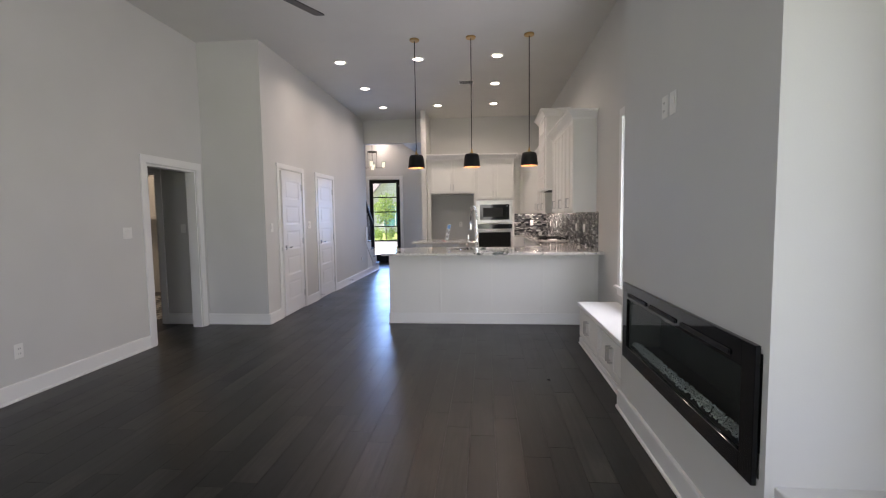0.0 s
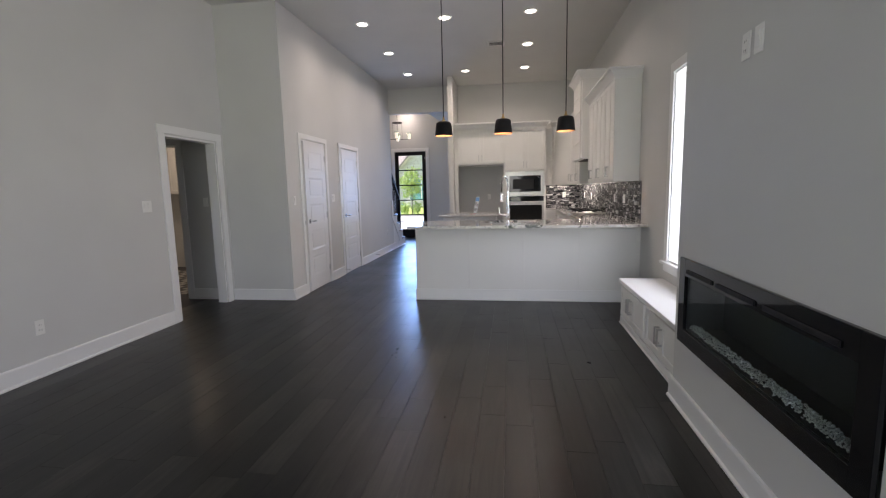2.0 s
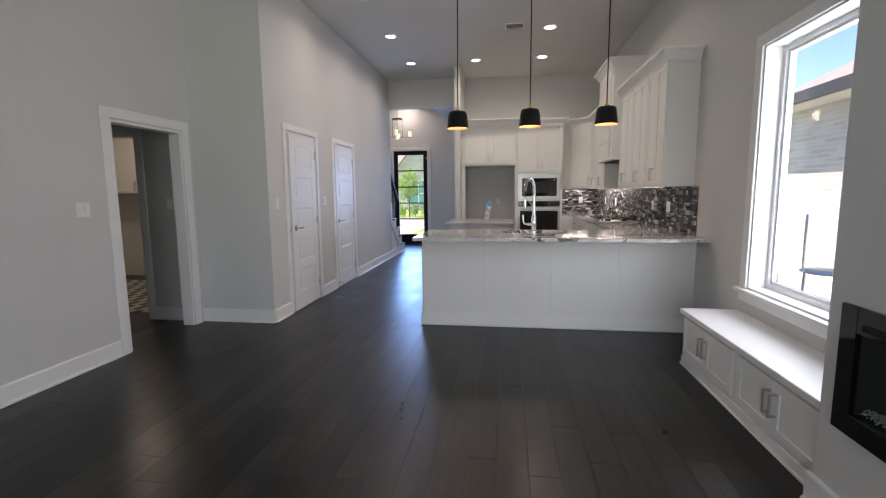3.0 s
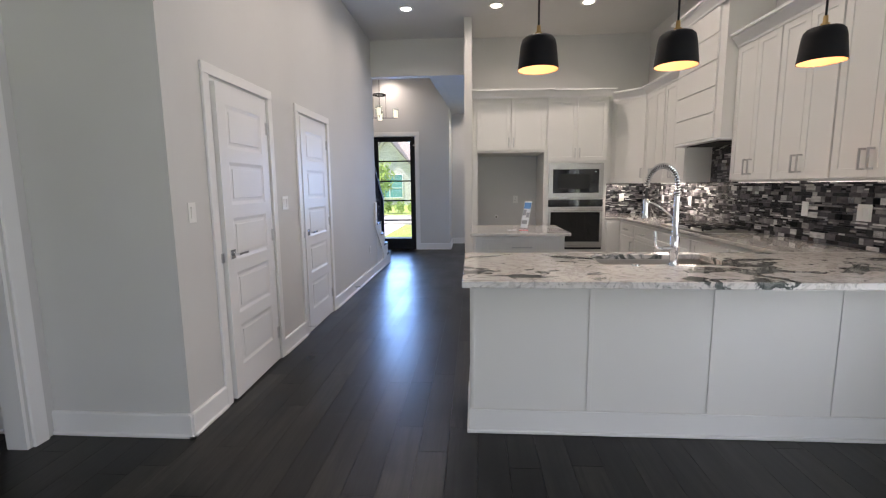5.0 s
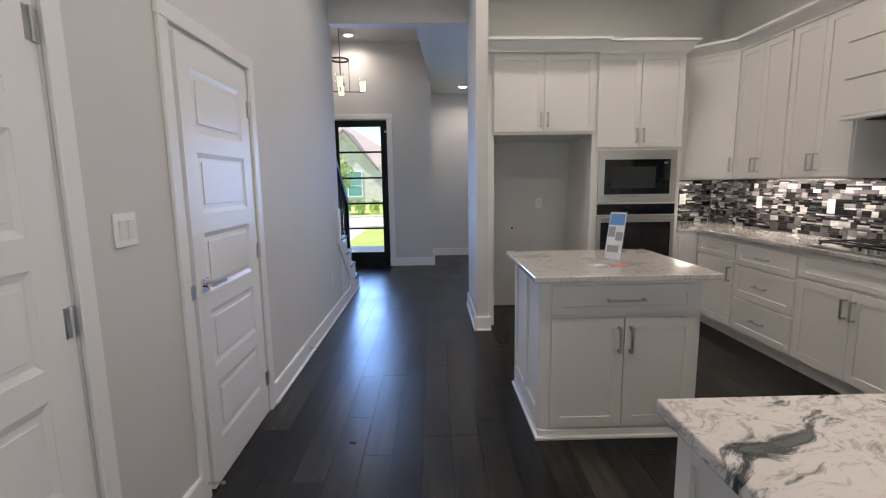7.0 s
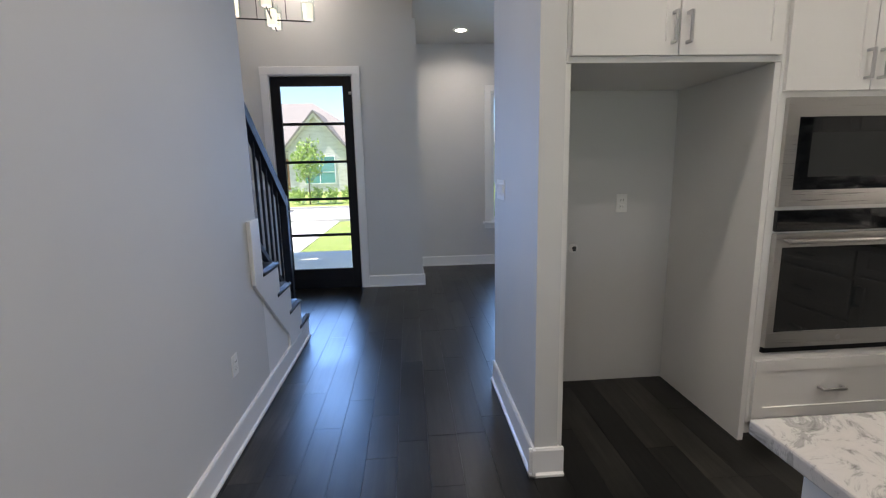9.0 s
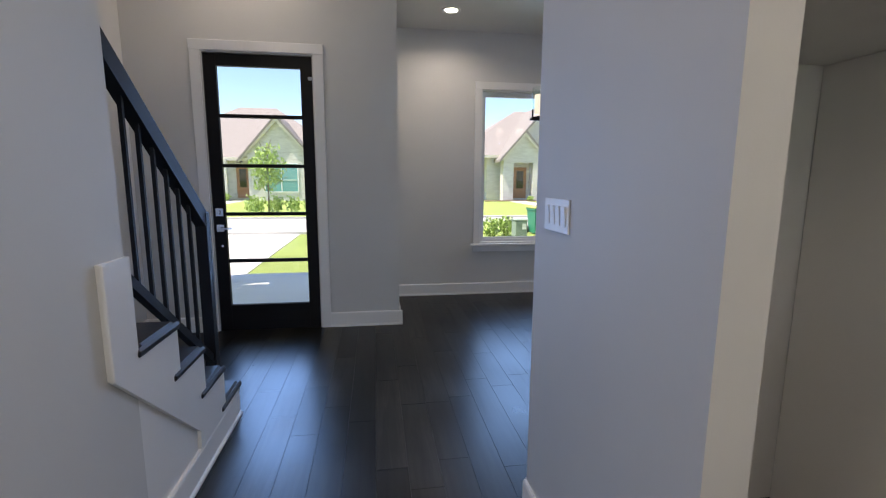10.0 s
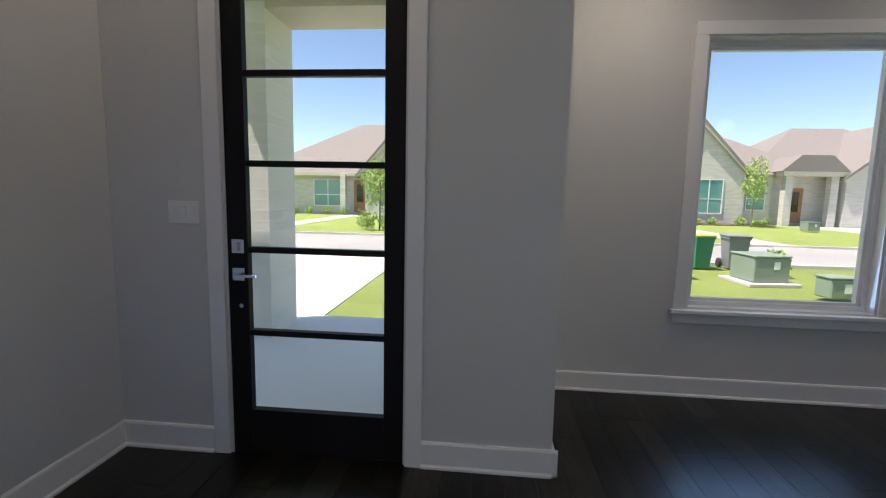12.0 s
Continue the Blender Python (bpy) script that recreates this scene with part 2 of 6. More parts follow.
# ---------------------------------------------------------------- building helpers
def box(bm, x0, x1, y0, y1, z0, z1, ch=0.0):
    """A box, with its long edges chamfered by ch."""
    geo = bmesh.ops.create_cube(bm, size=1.0)
    vs = geo["verts"]
    for v in vs:
        v.co = Vector(((x0 + x1) / 2 + v.co.x * (x1 - x0), (y0 + y1) / 2 + v.co.y * (y1 - y0), (z0 + z1) / 2 + v.co.z * (z1 - z0)))
    if ch > 0:
        es = list({e for v in vs for e in v.link_edges})
        bmesh.ops.bevel(bm, geom=es, offset=ch, segments=1, affect="EDGES", profile=0.5)


def rod(bm, a, b, r, seg=12, r2=None):
    """A round bar from a to b."""
    a, b = Vector(a), Vector(b)
    d = b - a
    m = Matrix.Translation((a + b) / 2) @ d.to_track_quat("Z", "Y").to_matrix().to_4x4()
    bmesh.ops.create_cone(bm, cap_ends=True, segments=seg, radius1=r, radius2=r if r2 is None else r2, depth=d.length, matrix=m)


def tube(bm, pts, r, seg=8):
    """A bent round bar through pts."""
    pts = [Vector(p) for p in pts]
    rings = []
    for i, p in enumerate(pts):
        d = (pts[min(i + 1, len(pts) - 1)] - pts[max(i - 1, 0)]).normalized()
        q = d.to_track_quat("Z", "Y")
        rings.append([bm.verts.new(p + q @ Vector((r * math.cos(2 * math.pi * k / seg), r * math.sin(2 * math.pi * k / seg), 0))) for k in range(seg)])
    for a, b in zip(rings, rings[1:]):
        for k in range(seg):
            bm.faces.new((a[k], a[(k + 1) % seg], b[(k + 1) % seg], b[k]))
    bm.faces.new(rings[0][::-1])
    bm.faces.new(rings[-1])


def lathe(bm, profile, seg=32, at=(0, 0, 0)):
    """A turned shape; profile: (radius, height) pairs."""
    rings = []
    for r, z in profile:
        rings.append([bm.verts.new((at[0] + r * math.cos(2 * math.pi * k / seg), at[1] + r * math.sin(2 * math.pi * k / seg), at[2] + z)) for k in range(seg)])
    for a, b in zip(rings, rings[1:]):
        for k in range(seg):
            bm.faces.new((a[k], a[(k + 1) % seg], b[(k + 1) % seg], b[k]))


def prism(bm, poly, axis, p0, p1):
    """A flat polygon drawn out along an axis; poly in the other two axes."""
    def at(u, v, p):
        return {"x": (p, u, v), "y": (u, p, v), "z": (u, v, p)}[axis]
    a = [bm.verts.new(at(u, v, p0)) for u, v in poly]
    b = [bm.verts.new(at(u, v, p1)) for u, v in poly]
    n = len(poly)
    bm.faces.new(a)
    bm.faces.new(b[::-1])
    for i in range(n):
        bm.faces.new((a[i], b[i], b[(i + 1) % n], a[(i + 1) % n]))


def mesh_of(name, bm, material, smooth=False):
    bmesh.ops.recalc_face_normals(bm, faces=bm.faces)
    me = bpy.data.meshes.new(name)
    bm.to_mesh(me)
    bm.free()
    for mt in (material if isinstance(material, (list, tuple)) else (material,)):
        me.materials.append(mt)
    if smooth:
        for p in me.polygons:
            p.use_smooth = True
        me.set_sharp_from_angle(angle=radians(40))
    return me


def part(name, bm, material, parent, label="", kind="", smooth=False):
    ob = new(name, mesh_of(name, bm, material, smooth))
    ob.parent = parent
    return tagged(ob, label=label, kind=kind)


def thing(name, at, label, category, rz=0.0, group=""):
    ob = new(name)
    ob.empty_display_size = 0.1
    ob.matrix_basis = pose(*at, 0, 0, rz)
    return tagged(ob, label, category, group)


def structure(name, bm, material, label="", smooth=False):
    ob = new(name, mesh_of(name, bm, material, smooth))
    return tagged(ob, label=label, kind="structure")


def boxes(*bs):
    bm = bmesh.new()
    for b in bs:
        box(bm, *b)
    return bm


def wall(name, axis, p0, p1, a0, a1, z0, z1, holes=(), material=WALL, label="light grey painted plaster wall"):
    """A wall whose thickness lies from p0 to p1 on axis ('x' or 'y'), with holes (a0, a1, z0, z1) through it."""
    bm = bmesh.new()
    cuts = sorted({a0, a1, *[h[0] for h in holes], *[h[1] for h in holes]})
    for u, v in zip(cuts, cuts[1:]):
        spans, z = [], z0
        for h in sorted((h for h in holes if h[0] <= u and h[1] >= v), key=lambda h: h[2]):
            if h[2] > z:
                spans.append((z, h[2]))
            z = h[3]
        if z < z1:
            spans.append((z, z1))
        for s, t in spans:
            if axis == "x":
                box(bm, p0, p1, u, v, s, t)
            else:
                box(bm, u, v, p0, p1, s, t)
    return structure(name, bm, material, label)


# ---------------------------------------------------------------- large structure
H, HD, HF = 3.62, 3.078, 3.71            # ceilings: great room, dining room, foyer
XL, XR = -1.885, 2.33                    # hallway wall and kitchen wall
structure("floor", boxes((-6.204, 2.7, -3.4, 13.95, -0.12, -0.002), (-0.82, 2.7, 13.95, 14.94, -0.12, -0.002)), GROUT, "subfloor under dark hardwood planks")
wall("wall_left", "x", -2.825, -2.705, -3.2, 6.08, 0, H, [(5.092, 5.922, 0, 1.993)])
wall("wall_return", "y", 6.08, 6.205, -6.2, XL - 0.12, 0, H, [(-4.17, -3.365, 0, 2.0)])
wall("wall_hall", "x", XL - 0.12, XL, 6.08, 11.108, 0, HF, [(6.508, 7.268, 0, 2.06), (7.905, 8.685, 0, 2.06)])
wall("wall_right", "x", XR, XR + 0.19, -3.2, 11.155, 0, H, [(4.03, 5.275, 0.635, 2.365), (0.40, 1.65, 0.65, 2.365)])
wall("wall_rear", "y", -3.35, -3.2, -3.0, 2.5, 0, H, [(-2.1, 1.3, 0.05, 2.6)])
wall("wall_kitchen", "y", 11.07, 11.155, -0.315, 2.62, 0, H)
wall("wall_partition", "x", -0.42, -0.315, 10.178, 11.155, 0, H)
wall("wall_header", "y", 11.018, 11.155, XL, -0.42, HD, HF)
wall("wall_front", "y", 13.77, 13.93, -3.22, -0.825, 0, HF, [(-2.479, -1.573, 0, 2.47)])
wall("wall_jog", "x", -0.975, -0.825, 13.93, 15.013, 0, HD)
wall("wall_dining_front", "y", 14.845, 15.013, -0.825, 2.62, 0, HD, [(0.213, 1.435, 0.632, 2.445)])
wall("wall_dining_side", "x", 2.50, 2.62, 11.155, 14.845, 0, HD)
bulk = bmesh.new()
prism(bulk, [(-0.985, 11.155), (-0.825, 13.77), (-0.70, 13.77), (-0.86, 11.155)], "z", HD - 0.004, HF - 0.001)
structure("wall_dining_bulkhead", bulk, WALL, "light grey painted bulkhead between foyer and dining room")
wall("wall_stair", "x", -3.22, -3.10, 7.972, 13.77, 0, HF)
wall("wall_closet_end", "y", 7.972, 8.076, -3.10, XL - 0.12, 0, HF)
wall("wall_closet_back", "x", -2.9, -2.8, 6.205, 7.972, 0, 2.7)
wall("wall_vestibule", "y", 4.332, 4.436, -6.2, -2.88, 0, 2.7)
wall("wall_laundry_side", "x", -6.3, -6.2, 4.332, 8.65, 0, 2.7)
wall("wall_laundry_back", "y", 8.55, 8.65, -6.2, -3.22, 0, 2.7)
wall("wall_laundry_inner", "x", -3.32, -3.22, 6.205, 8.55, 0, 2.7)
structure("ceiling", boxes((-3.0, 2.5, -3.35, 11.155, H, H + 0.12)), CEIL, "flat grey-white painted ceiling")
structure("ceiling_dining", boxes((-0.86, 2.62, 11.155, 15.013, HD, HD + 0.12)), CEIL, "flat grey-white dining ceiling")
structure("ceiling_foyer", boxes((-3.22, -0.70, 7.972, 13.93, HF, HF + 0.12)), CEIL, "flat grey-white foyer ceiling")
structure("ceiling_laundry", boxes((-6.3, -2.8, 4.332, 8.65, 2.7, 2.8)), CEIL, "flat painted laundry ceiling")


def baseboard(name, axis, face, side, a0, a1):
    """Skirting 0.14 high with a small shoe, on the side (+1/-1) of a wall's face."""
    prof = [(0, 0.004), (0.028, 0.004), (0.028, 0.016), (0.017, 0.024), (0.017, 0.132), (0.012, 0.142), (0, 0.142)]
    bm = bmesh.new()
    poly = [(face + side * u, v) for u, v in prof]
    prism(bm, poly, "y" if axis == "x" else "x", a0, a1)
    return structure(name, bm, TRIM, "white painted baseboard with shoe moulding")


for n, ax, f, sd, a, b in (("a", "x", -2.705, 1, -3.2, 4.99), ("b", "y", 6.08, -1, -2.705, XL + 0.028), ("c", "x", XL, 1, 6.052, 6.43), ("d", "x", XL, 1, 7.346, 7.827),
                           ("e", "x", XL, 1, 8.763, 12.17), ("f", "x", -0.42, -1, 10.15, 11.155), ("g", "y", 10.178, -1, -0.448, -0.287), ("r", "x", -0.315, 1, 10.178, 10.33), ("h", "y", 13.77, -1, -3.10, -2.576),
                           ("i", "y", 13.77, -1, -1.476, -0.797), ("j", "x", -0.825, 1, 13.742, 14.845), ("k", "y", 14.845, -1, -0.825, 2.50), ("l", "x", 2.50, -1, 11.155, 14.845),
                           ("m", "x", 1.88, -1, 2.053, 3.736), ("n", "y", 11.155, 1, -0.42, 2.50), ("o", "x", -3.10, 1, 12.37, 13.77), ("p", "y", 6.08, -1, -3.278, -2.825),
                           ("q", "x", XR, -1, 5.38, 6.20)):
    baseboard("baseboard", ax, f, sd, a, b)


def casing(name, axis, face, side, a0, a1, ztop, z0=0.0, w=0.09, reveal=0.012):
    """Flat door trim round an opening a0..a1 in a wall's face."""
    t0, t1 = sorted((face, face + side * 0.018))
    bm = bmesh.new()
    i0, i1 = a0 - reveal, a1 + reveal
    for s in ((i0 - w, i0, z0, ztop + reveal), (i1, i1 + w, z0, ztop + reveal), (i0 - w - 0.004, i1 + w + 0.004, ztop + reveal, ztop + reveal + w)):
        if axis == "x":
            box(bm, t0, t1, s[0], s[1], s[2], s[3], 0.003)
        else:
            box(bm, s[0], s[1], t0, t1, s[2], s[3], 0.003)
    return structure(name, bm, TRIM, "white painted flat casing")


def jamb(axis, p0, p1, a0, a1, ztop, th=0.018, material=None):
    bm = bmesh.new()
    for s in ((a0, a0 + th, 0, ztop), (a1 - th, a1, 0, ztop), (a0 + th, a1 - th, ztop - th, ztop)):
        if axis == "x":
            box(bm, p0, p1, s[0], s[1], s[2], s[3])
        else:
            box(bm, s[0], s[1], p0, p1, s[2], s[3])
    return structure("door_jamb", bm, material or TRIM, "white painted jamb")


casing("trim", "x", -2.705, 1, 5.092, 5.922, 1.993, w=0.085)
jamb("x", -2.824, -2.706, 5.092, 5.922, 1.993)
casing("trim", "y", 6.08, -1, -4.17, -3.365, 2.0, w=0.075)
jamb("y", 6.082, 6.203, -4.17, -3.365, 2.0)
for y0, y1 in ((6.508, 7.268), (7.905, 8.685)):
    casing("trim", "x", XL, 1, y0, y1, 2.06, w=0.066)
    jamb("x", XL - 0.119, XL - 0.001, y0, y1, 2.06)
casing("trim", "y", 13.77, -1, -2.479, -1.573, 2.47, w=0.085)


# ---------------------------------------------------------------- doors
def panel_door(w, h, turn_deg, hinge_at, label):
    """A five-panel slab, hinged at its far edge, facing +x when shut."""
    door = thing("door", hinge_at, label, "door", turn_deg)
    door["kind"] = "structure"
    t = 0.035
    bm = bmesh.new()
    st, rl = 0.105, 0.085
    n = 5
    ph = (h - 0.12 - 0.2 - rl * (n - 1)) / n
    x0, x1 = -t, 0.0
    core = 0.007
    box(bm, x0, x1 - core, -w, 0, 0, h)
    box(bm, x1 - core, x1, -w, -w + st, 0, h)
    box(bm, x1 - core, x1, -st, 0, 0, h)
    z = 0.2
    edges = [0.0]
    for i in range(n):
        edges += [z, z + ph]
        z += ph + rl
    edges.append(h)
    for i in range(0, len(edges), 2):
        box(bm, x1 - core, x1, -w + st, -st, edges[i], edges[i + 1])
    for i in range(n):
        a, b = 0.2 + i * (ph + rl), 0.2 + i * (ph + rl) + ph
        y0, y1 = -w + st, -st
        m = 0.022
        # sloping moulding and raised field
        o = [bm.verts.new((x1 - 0.001, y, zz)) for y, zz in ((y0, a), (y1, a), (y1, b), (y0, b))]
        q = [bm.verts.new((x1 - core + 0.0005, y, zz)) for y, zz in ((y0 + m, a + m), (y1 - m, a + m), (y1 - m, b - m), (y0 + m, b - m))]
        for k in range(4):
            bm.faces.new((o[k], o[(k + 1) % 4], q[(k + 1) % 4], q[k]))
        box(bm, x1 - core, x1 - 0.002, y0 + m + 0.02, y1 - m - 0.02, a + m + 0.02, b - m - 0.02, 0.0015)
    slab = part("slab", bm, TRIM, door)
    bm = bmesh.new()
    box(bm, 0, 0.008, -w + 0.035, -w + 0.095, 0.93, 0.99, 0.001)
    rod(bm, (0.008, -w + 0.065, 0.96), (0.05, -w + 0.065, 0.96), 0.009)
    box(bm, 0.042, 0.054, -w + 0.055, -w + 0.185, 0.952, 0.968, 0.003)
    part("door_handle", bm, CHROME, door, "square chrome lever handle")
    for z in (0.22, 1.02, h - 0.2):
        bm = bmesh.new()
        rod(bm, (0.006, 0.004, z - 0.045), (0.006, 0.004, z + 0.045), 0.006)
        box(bm, -0.001, 0.002, -0.02, 0.0, z - 0.045, z + 0.045)
        box(bm, -0.001, 0.003, 0.006, 0.026, z - 0.045, z + 0.045)
        part("hinge", bm, NICKEL, door, "brushed steel hinge")
    return door


panel_door(0.717, 2.03, 2.0, (XL + 0.006, 7.245, 0.012), "white five-panel closet door, slightly ajar in the hallway wall")
panel_door(0.735, 2.03, 0.9, (XL + 0.006, 8.662, 0.012), "white five-panel closet door, shut, in the hallway wall")
for y in (6.528, 7.925):
    bm = boxes((XL - 0.001, XL + 0.021, y - 0.05, y - 0.018, 0.93, 0.99))
    structure("strike_plate", bm, NICKEL, "brushed steel strike plate")
for y in (7.865, 9.583):
    bm = bmesh.new()
    tube(bm, [(XL + 0.017 + 0.002 * math.cos(i * 1.3) + i * 0.0014, y + 0.006 * math.sin(i * 1.3), 0.085 + 0.006 * math.cos(i * 1.3)) for i in range(46)], 0.002, 5)
    rod(bm, (XL + 0.082, y, 0.085), (XL + 0.094, y, 0.085), 0.008)
    ob = thing("door_stop", (0, 0, 0), "spring door stop screwed to the white baseboard", "door stop")
    part("spring", bm, NICKEL, ob)


def front_door():
    x0, x1, h = -2.474, -1.578, 2.465
    d = thing("front_door", (x0, 13.822, 0.0), "black framed glass front door with five panes, shut", "door")
    d["kind"] = "structure"
    w = x1 - x0
    st, top, bot = 0.098, 0.103, 0.243
    ya, yb = -0.045, 0.0
    bm = boxes((0, st, ya, yb, 0.01, h, 0.003), (w - st, w, ya, yb, 0.01, h, 0.003), (st, w - st, ya, yb, h - top, h, 0.003), (st, w - st, ya, yb, 0.01, bot, 0.003))
    part("frame", bm, BLACK, d)
    n = 5
    ph = (h - top - bot - 0.03 * (n - 1)) / n
    for i in range(n):
        z = bot + i * (ph + 0.03)
        g = part("pane", boxes((st, w - st, -0.027, -0.021, z, z + ph)), GLASS, d, "clear glass pane")
        g.visible_shadow = False
        if i:
            part("glazing_bar", boxes((st, w - st, ya + 0.004, yb, z - 0.03, z, 0.002)), BLACK, d)
    bm = boxes((0.02, 0.085, ya - 0.012, ya, 1.07, 1.14, 0.002))
    box(bm, 0.045, 0.06, ya - 0.03, ya - 0.012, 1.085, 1.125, 0.002)
    part("deadbolt", bm, CHROME, d, "square chrome deadbolt")
    bm = boxes((0.02, 0.085, ya - 0.012, ya, 0.93, 0.995, 0.002))
    rod(bm, (0.052, ya - 0.012, 0.962), (0.052, ya - 0.05, 0.962), 0.009)
    box(bm, 0.045, 0.165, ya - 0.056, ya - 0.044, 0.955, 0.969, 0.003)
    part("door_handle", bm, CHROME, d, "chrome lever handle")
    bm = bmesh.new()
    rod(bm, (0.06, ya - 0.006, 0.80), (0.06, ya, 0.80), 0.011)
    part("lock_plug", bm, CHROME, d, "small round chrome plug")
    bm = bmesh.new()
    rod(bm, (w - 0.03, ya - 0.02, 2.28), (w + 0.01, ya - 0.012, 2.28), 0.008)
    box(bm, w - 0.03, w, ya - 0.006, ya, 2.265, 2.295)
    part("top_latch", bm, NICKEL, d, "steel latch")
    # black jamb and sill
    bm = boxes((-2.479, x0 - 0.001, 13.776, 13.925, 0, 2.469), (x1 + 0.001, -1.573, 13.776, 13.925, 0, 2.469), (-2.475, -1.575, 13.781, 13.92, -0.002, 0.009))
    structure("door_sill", bm, BLACK, "black door jamb and threshold")


front_door()


# ---------------------------------------------------------------- windows
def window(name, axis, face, out, a0, a1, z0, z1, label, sill=0.05, deep=0.149):
    """A fixed vinyl window in a wall's opening; face is the room side, out (+1/-1) points outside."""
    w = thing(name, (0, 0, 0), label, "window")
    w["kind"] = "structure"

    def bx(bm, p0, p1, u0, u1, v0, v1, ch=0.0):
        q0, q1 = sorted((face + out * p0, face + out * p1))
        if axis == "x":
            box(bm, q0, q1, u0, u1, v0, v1, ch)
        else:
            box(bm, u0, u1, q0, q1, v0, v1, ch)

    def ring(bm, p0, p1, i, t):
        bx(bm, p0, p1, a0 + i, a0 + i + t, z0 + i, z1 - i)
        bx(bm, p0, p1, a1 - i - t, a1 - i, z0 + i, z1 - i)
        bx(bm, p0, p1, a0 + i + t, a1 - i - t, z0 + i, z0 + i + t)
        bx(bm, p0, p1, a0 + i + t, a1 - i - t, z1 - i - t, z1 - i)

    bm = bmesh.new()
    ring(bm, 0.001, deep, 0.0, 0.014)
    part("window_jamb", bm, TRIM, w, "white painted jamb")
    bm = bmesh.new()
    ring(bm, deep - 0.075, deep - 0.009, 0.014, 0.030)
    ring(bm, deep - 0.058, deep - 0.019, 0.044, 0.022)
    part("window_frame", bm, VINYL, w, "white vinyl frame")
    bm = bmesh.new()
    bx(bm, deep - 0.042, deep - 0.036, a0 + 0.066, a1 - 0.066, z0 + 0.066, z1 - 0.066)
    g = part("pane", bm, GLASS, w, "clear glass pane")
    g.visible_shadow = False
    bm = bmesh.new()
    c = 0.085
    bx(bm, -0.018, 0, a0 - c, a0, z0, z1, 0.003)
    bx(bm, -0.018, 0, a1, a1 + c, z0, z1, 0.003)
    bx(bm, -0.018, 0, a0 - c, a1 + c, z1, z1 + c, 0.003)
    part("window_casing", bm, TRIM, w, "white painted casing")
    bm = bmesh.new()
    bx(bm, -sill, 0.0, a0 - c - 0.03, a1 + c + 0.03, z0 - 0.028, z0, 0.004)
    bx(bm, -0.02, 0, a0 - c, a1 + c, z0 - 0.028 - 0.07, z0 - 0.028, 0.003)
    part("window_sill", bm, TRIM, w, "white painted sill and apron")
    return w


window("window", "y", 14.845, 1, 0.213, 1.435, 0.632, 2.445, "tall white dining room window with a painted sill")
window("window", "x", XR, 1, 4.03, 5.275, 0.635, 2.365, "tall white window above the built-in bench", deep=0.189)
window("window", "x", XR, 1, 0.40, 1.65, 0.65, 2.365, "tall white window beside the fireplace wall", deep=0.189)
# out of view; added to go with the rear fill lamp
window("window", "y", -3.2, -1, -2.1, 1.3, 0.05, 2.6, "wide white rear window, unseen, added for light from behind")


# ---------------------------------------------------------------- fireplace
structure("wall_chase", boxes((1.88, XR, 2.053, 2.086, 0, H), (1.88, XR, 3.575, 3.71, 0, H), (1.88, XR, 2.086, 3.575, 0, 0.45), (1.88, XR, 2.086, 3.575, 0.90, H), (2.15, XR, 2.086, 3.575, 0.45, 0.90)), WALL, "grey painted fireplace chase")


def fireplace():
    f = thing("electric_fireplace", (1.88, 2.853, 0.422), "black linear electric fireplace set in the grey wall", "fireplace")
    L, h = 1.517, 0.506
    y0, y1 = -L / 2, L / 2
    g0, g1, b0, b1 = y0 + 0.085, y1 - 0.085, 0.085, 0.405
    bm = boxes((-0.022, -0.002, y0, g0, 0, h, 0.002), (-0.022, -0.002, g1, y1, 0, h, 0.002), (-0.022, -0.002, g0, g1, 0, b0, 0.002), (-0.022, -0.002, g0, g1, b1, h, 0.002))
    part("surround", bm, BLACK_GLASS, f, "glossy black glass surround")
    bm = bmesh.new()
    for a, b in ((y1 - 0.12, y1 - 0.45), (y1 - 0.50, y1 - 0.86), (y1 - 0.92, y1 - 1.36)):
        box(bm, -0.030, -0.022, b, a, 0.425, 0.448, 0.003)
    part("vent", bm, BLACK, f, "black air vent slots")
    bm = boxes((0.20, 0.21, g0, g1, b0, b1), (0.0, 0.20, g0 - 0.01, g0, b0, b1), (0.0, 0.20, g1, g1 + 0.01, b0, b1), (0.0, 0.20, g0, g1, b0 - 0.01, b0), (0.0, 0.20, g0, g1, b1, b1 + 0.01))
    part("firebox", bm, FIREBOX, f, "matt black firebox")
    part("glass", boxes((-0.008, -0.004, g0, g1, b0, b1)), GLASS, f, "clear front glass")
    rng = random.Random(4)
    bm = bmesh.new()
    for i in range(1200):
        y, x, s = rng.uniform(g0 + 0.02, g1 - 0.02), rng.uniform(0.010, 0.065), rng.uniform(0.004, 0.009)
        z = b0 + 0.006 + rng.random() * 0.028 * (1 - abs(x - 0.037) * 16)
        geo = bmesh.ops.create_icosphere(bm, subdivisions=1, radius=s, matrix=Matrix.Translation((x, y, z + s * 0.4)) @ Euler((rng.random() * 6, rng.random() * 6, 0)).to_matrix().to_4x4() @ Matrix.Diagonal((1, 0.75, 0.6, 1)))
    part("crystal_bed", bm, CRYSTAL, f, "bed of clear glass crystals", kind="stuff")


CRYSTAL = mat("glass_crystals", (0.27, 0.29, 0.29), 0.12, 0.0, 0.8)
fireplace()


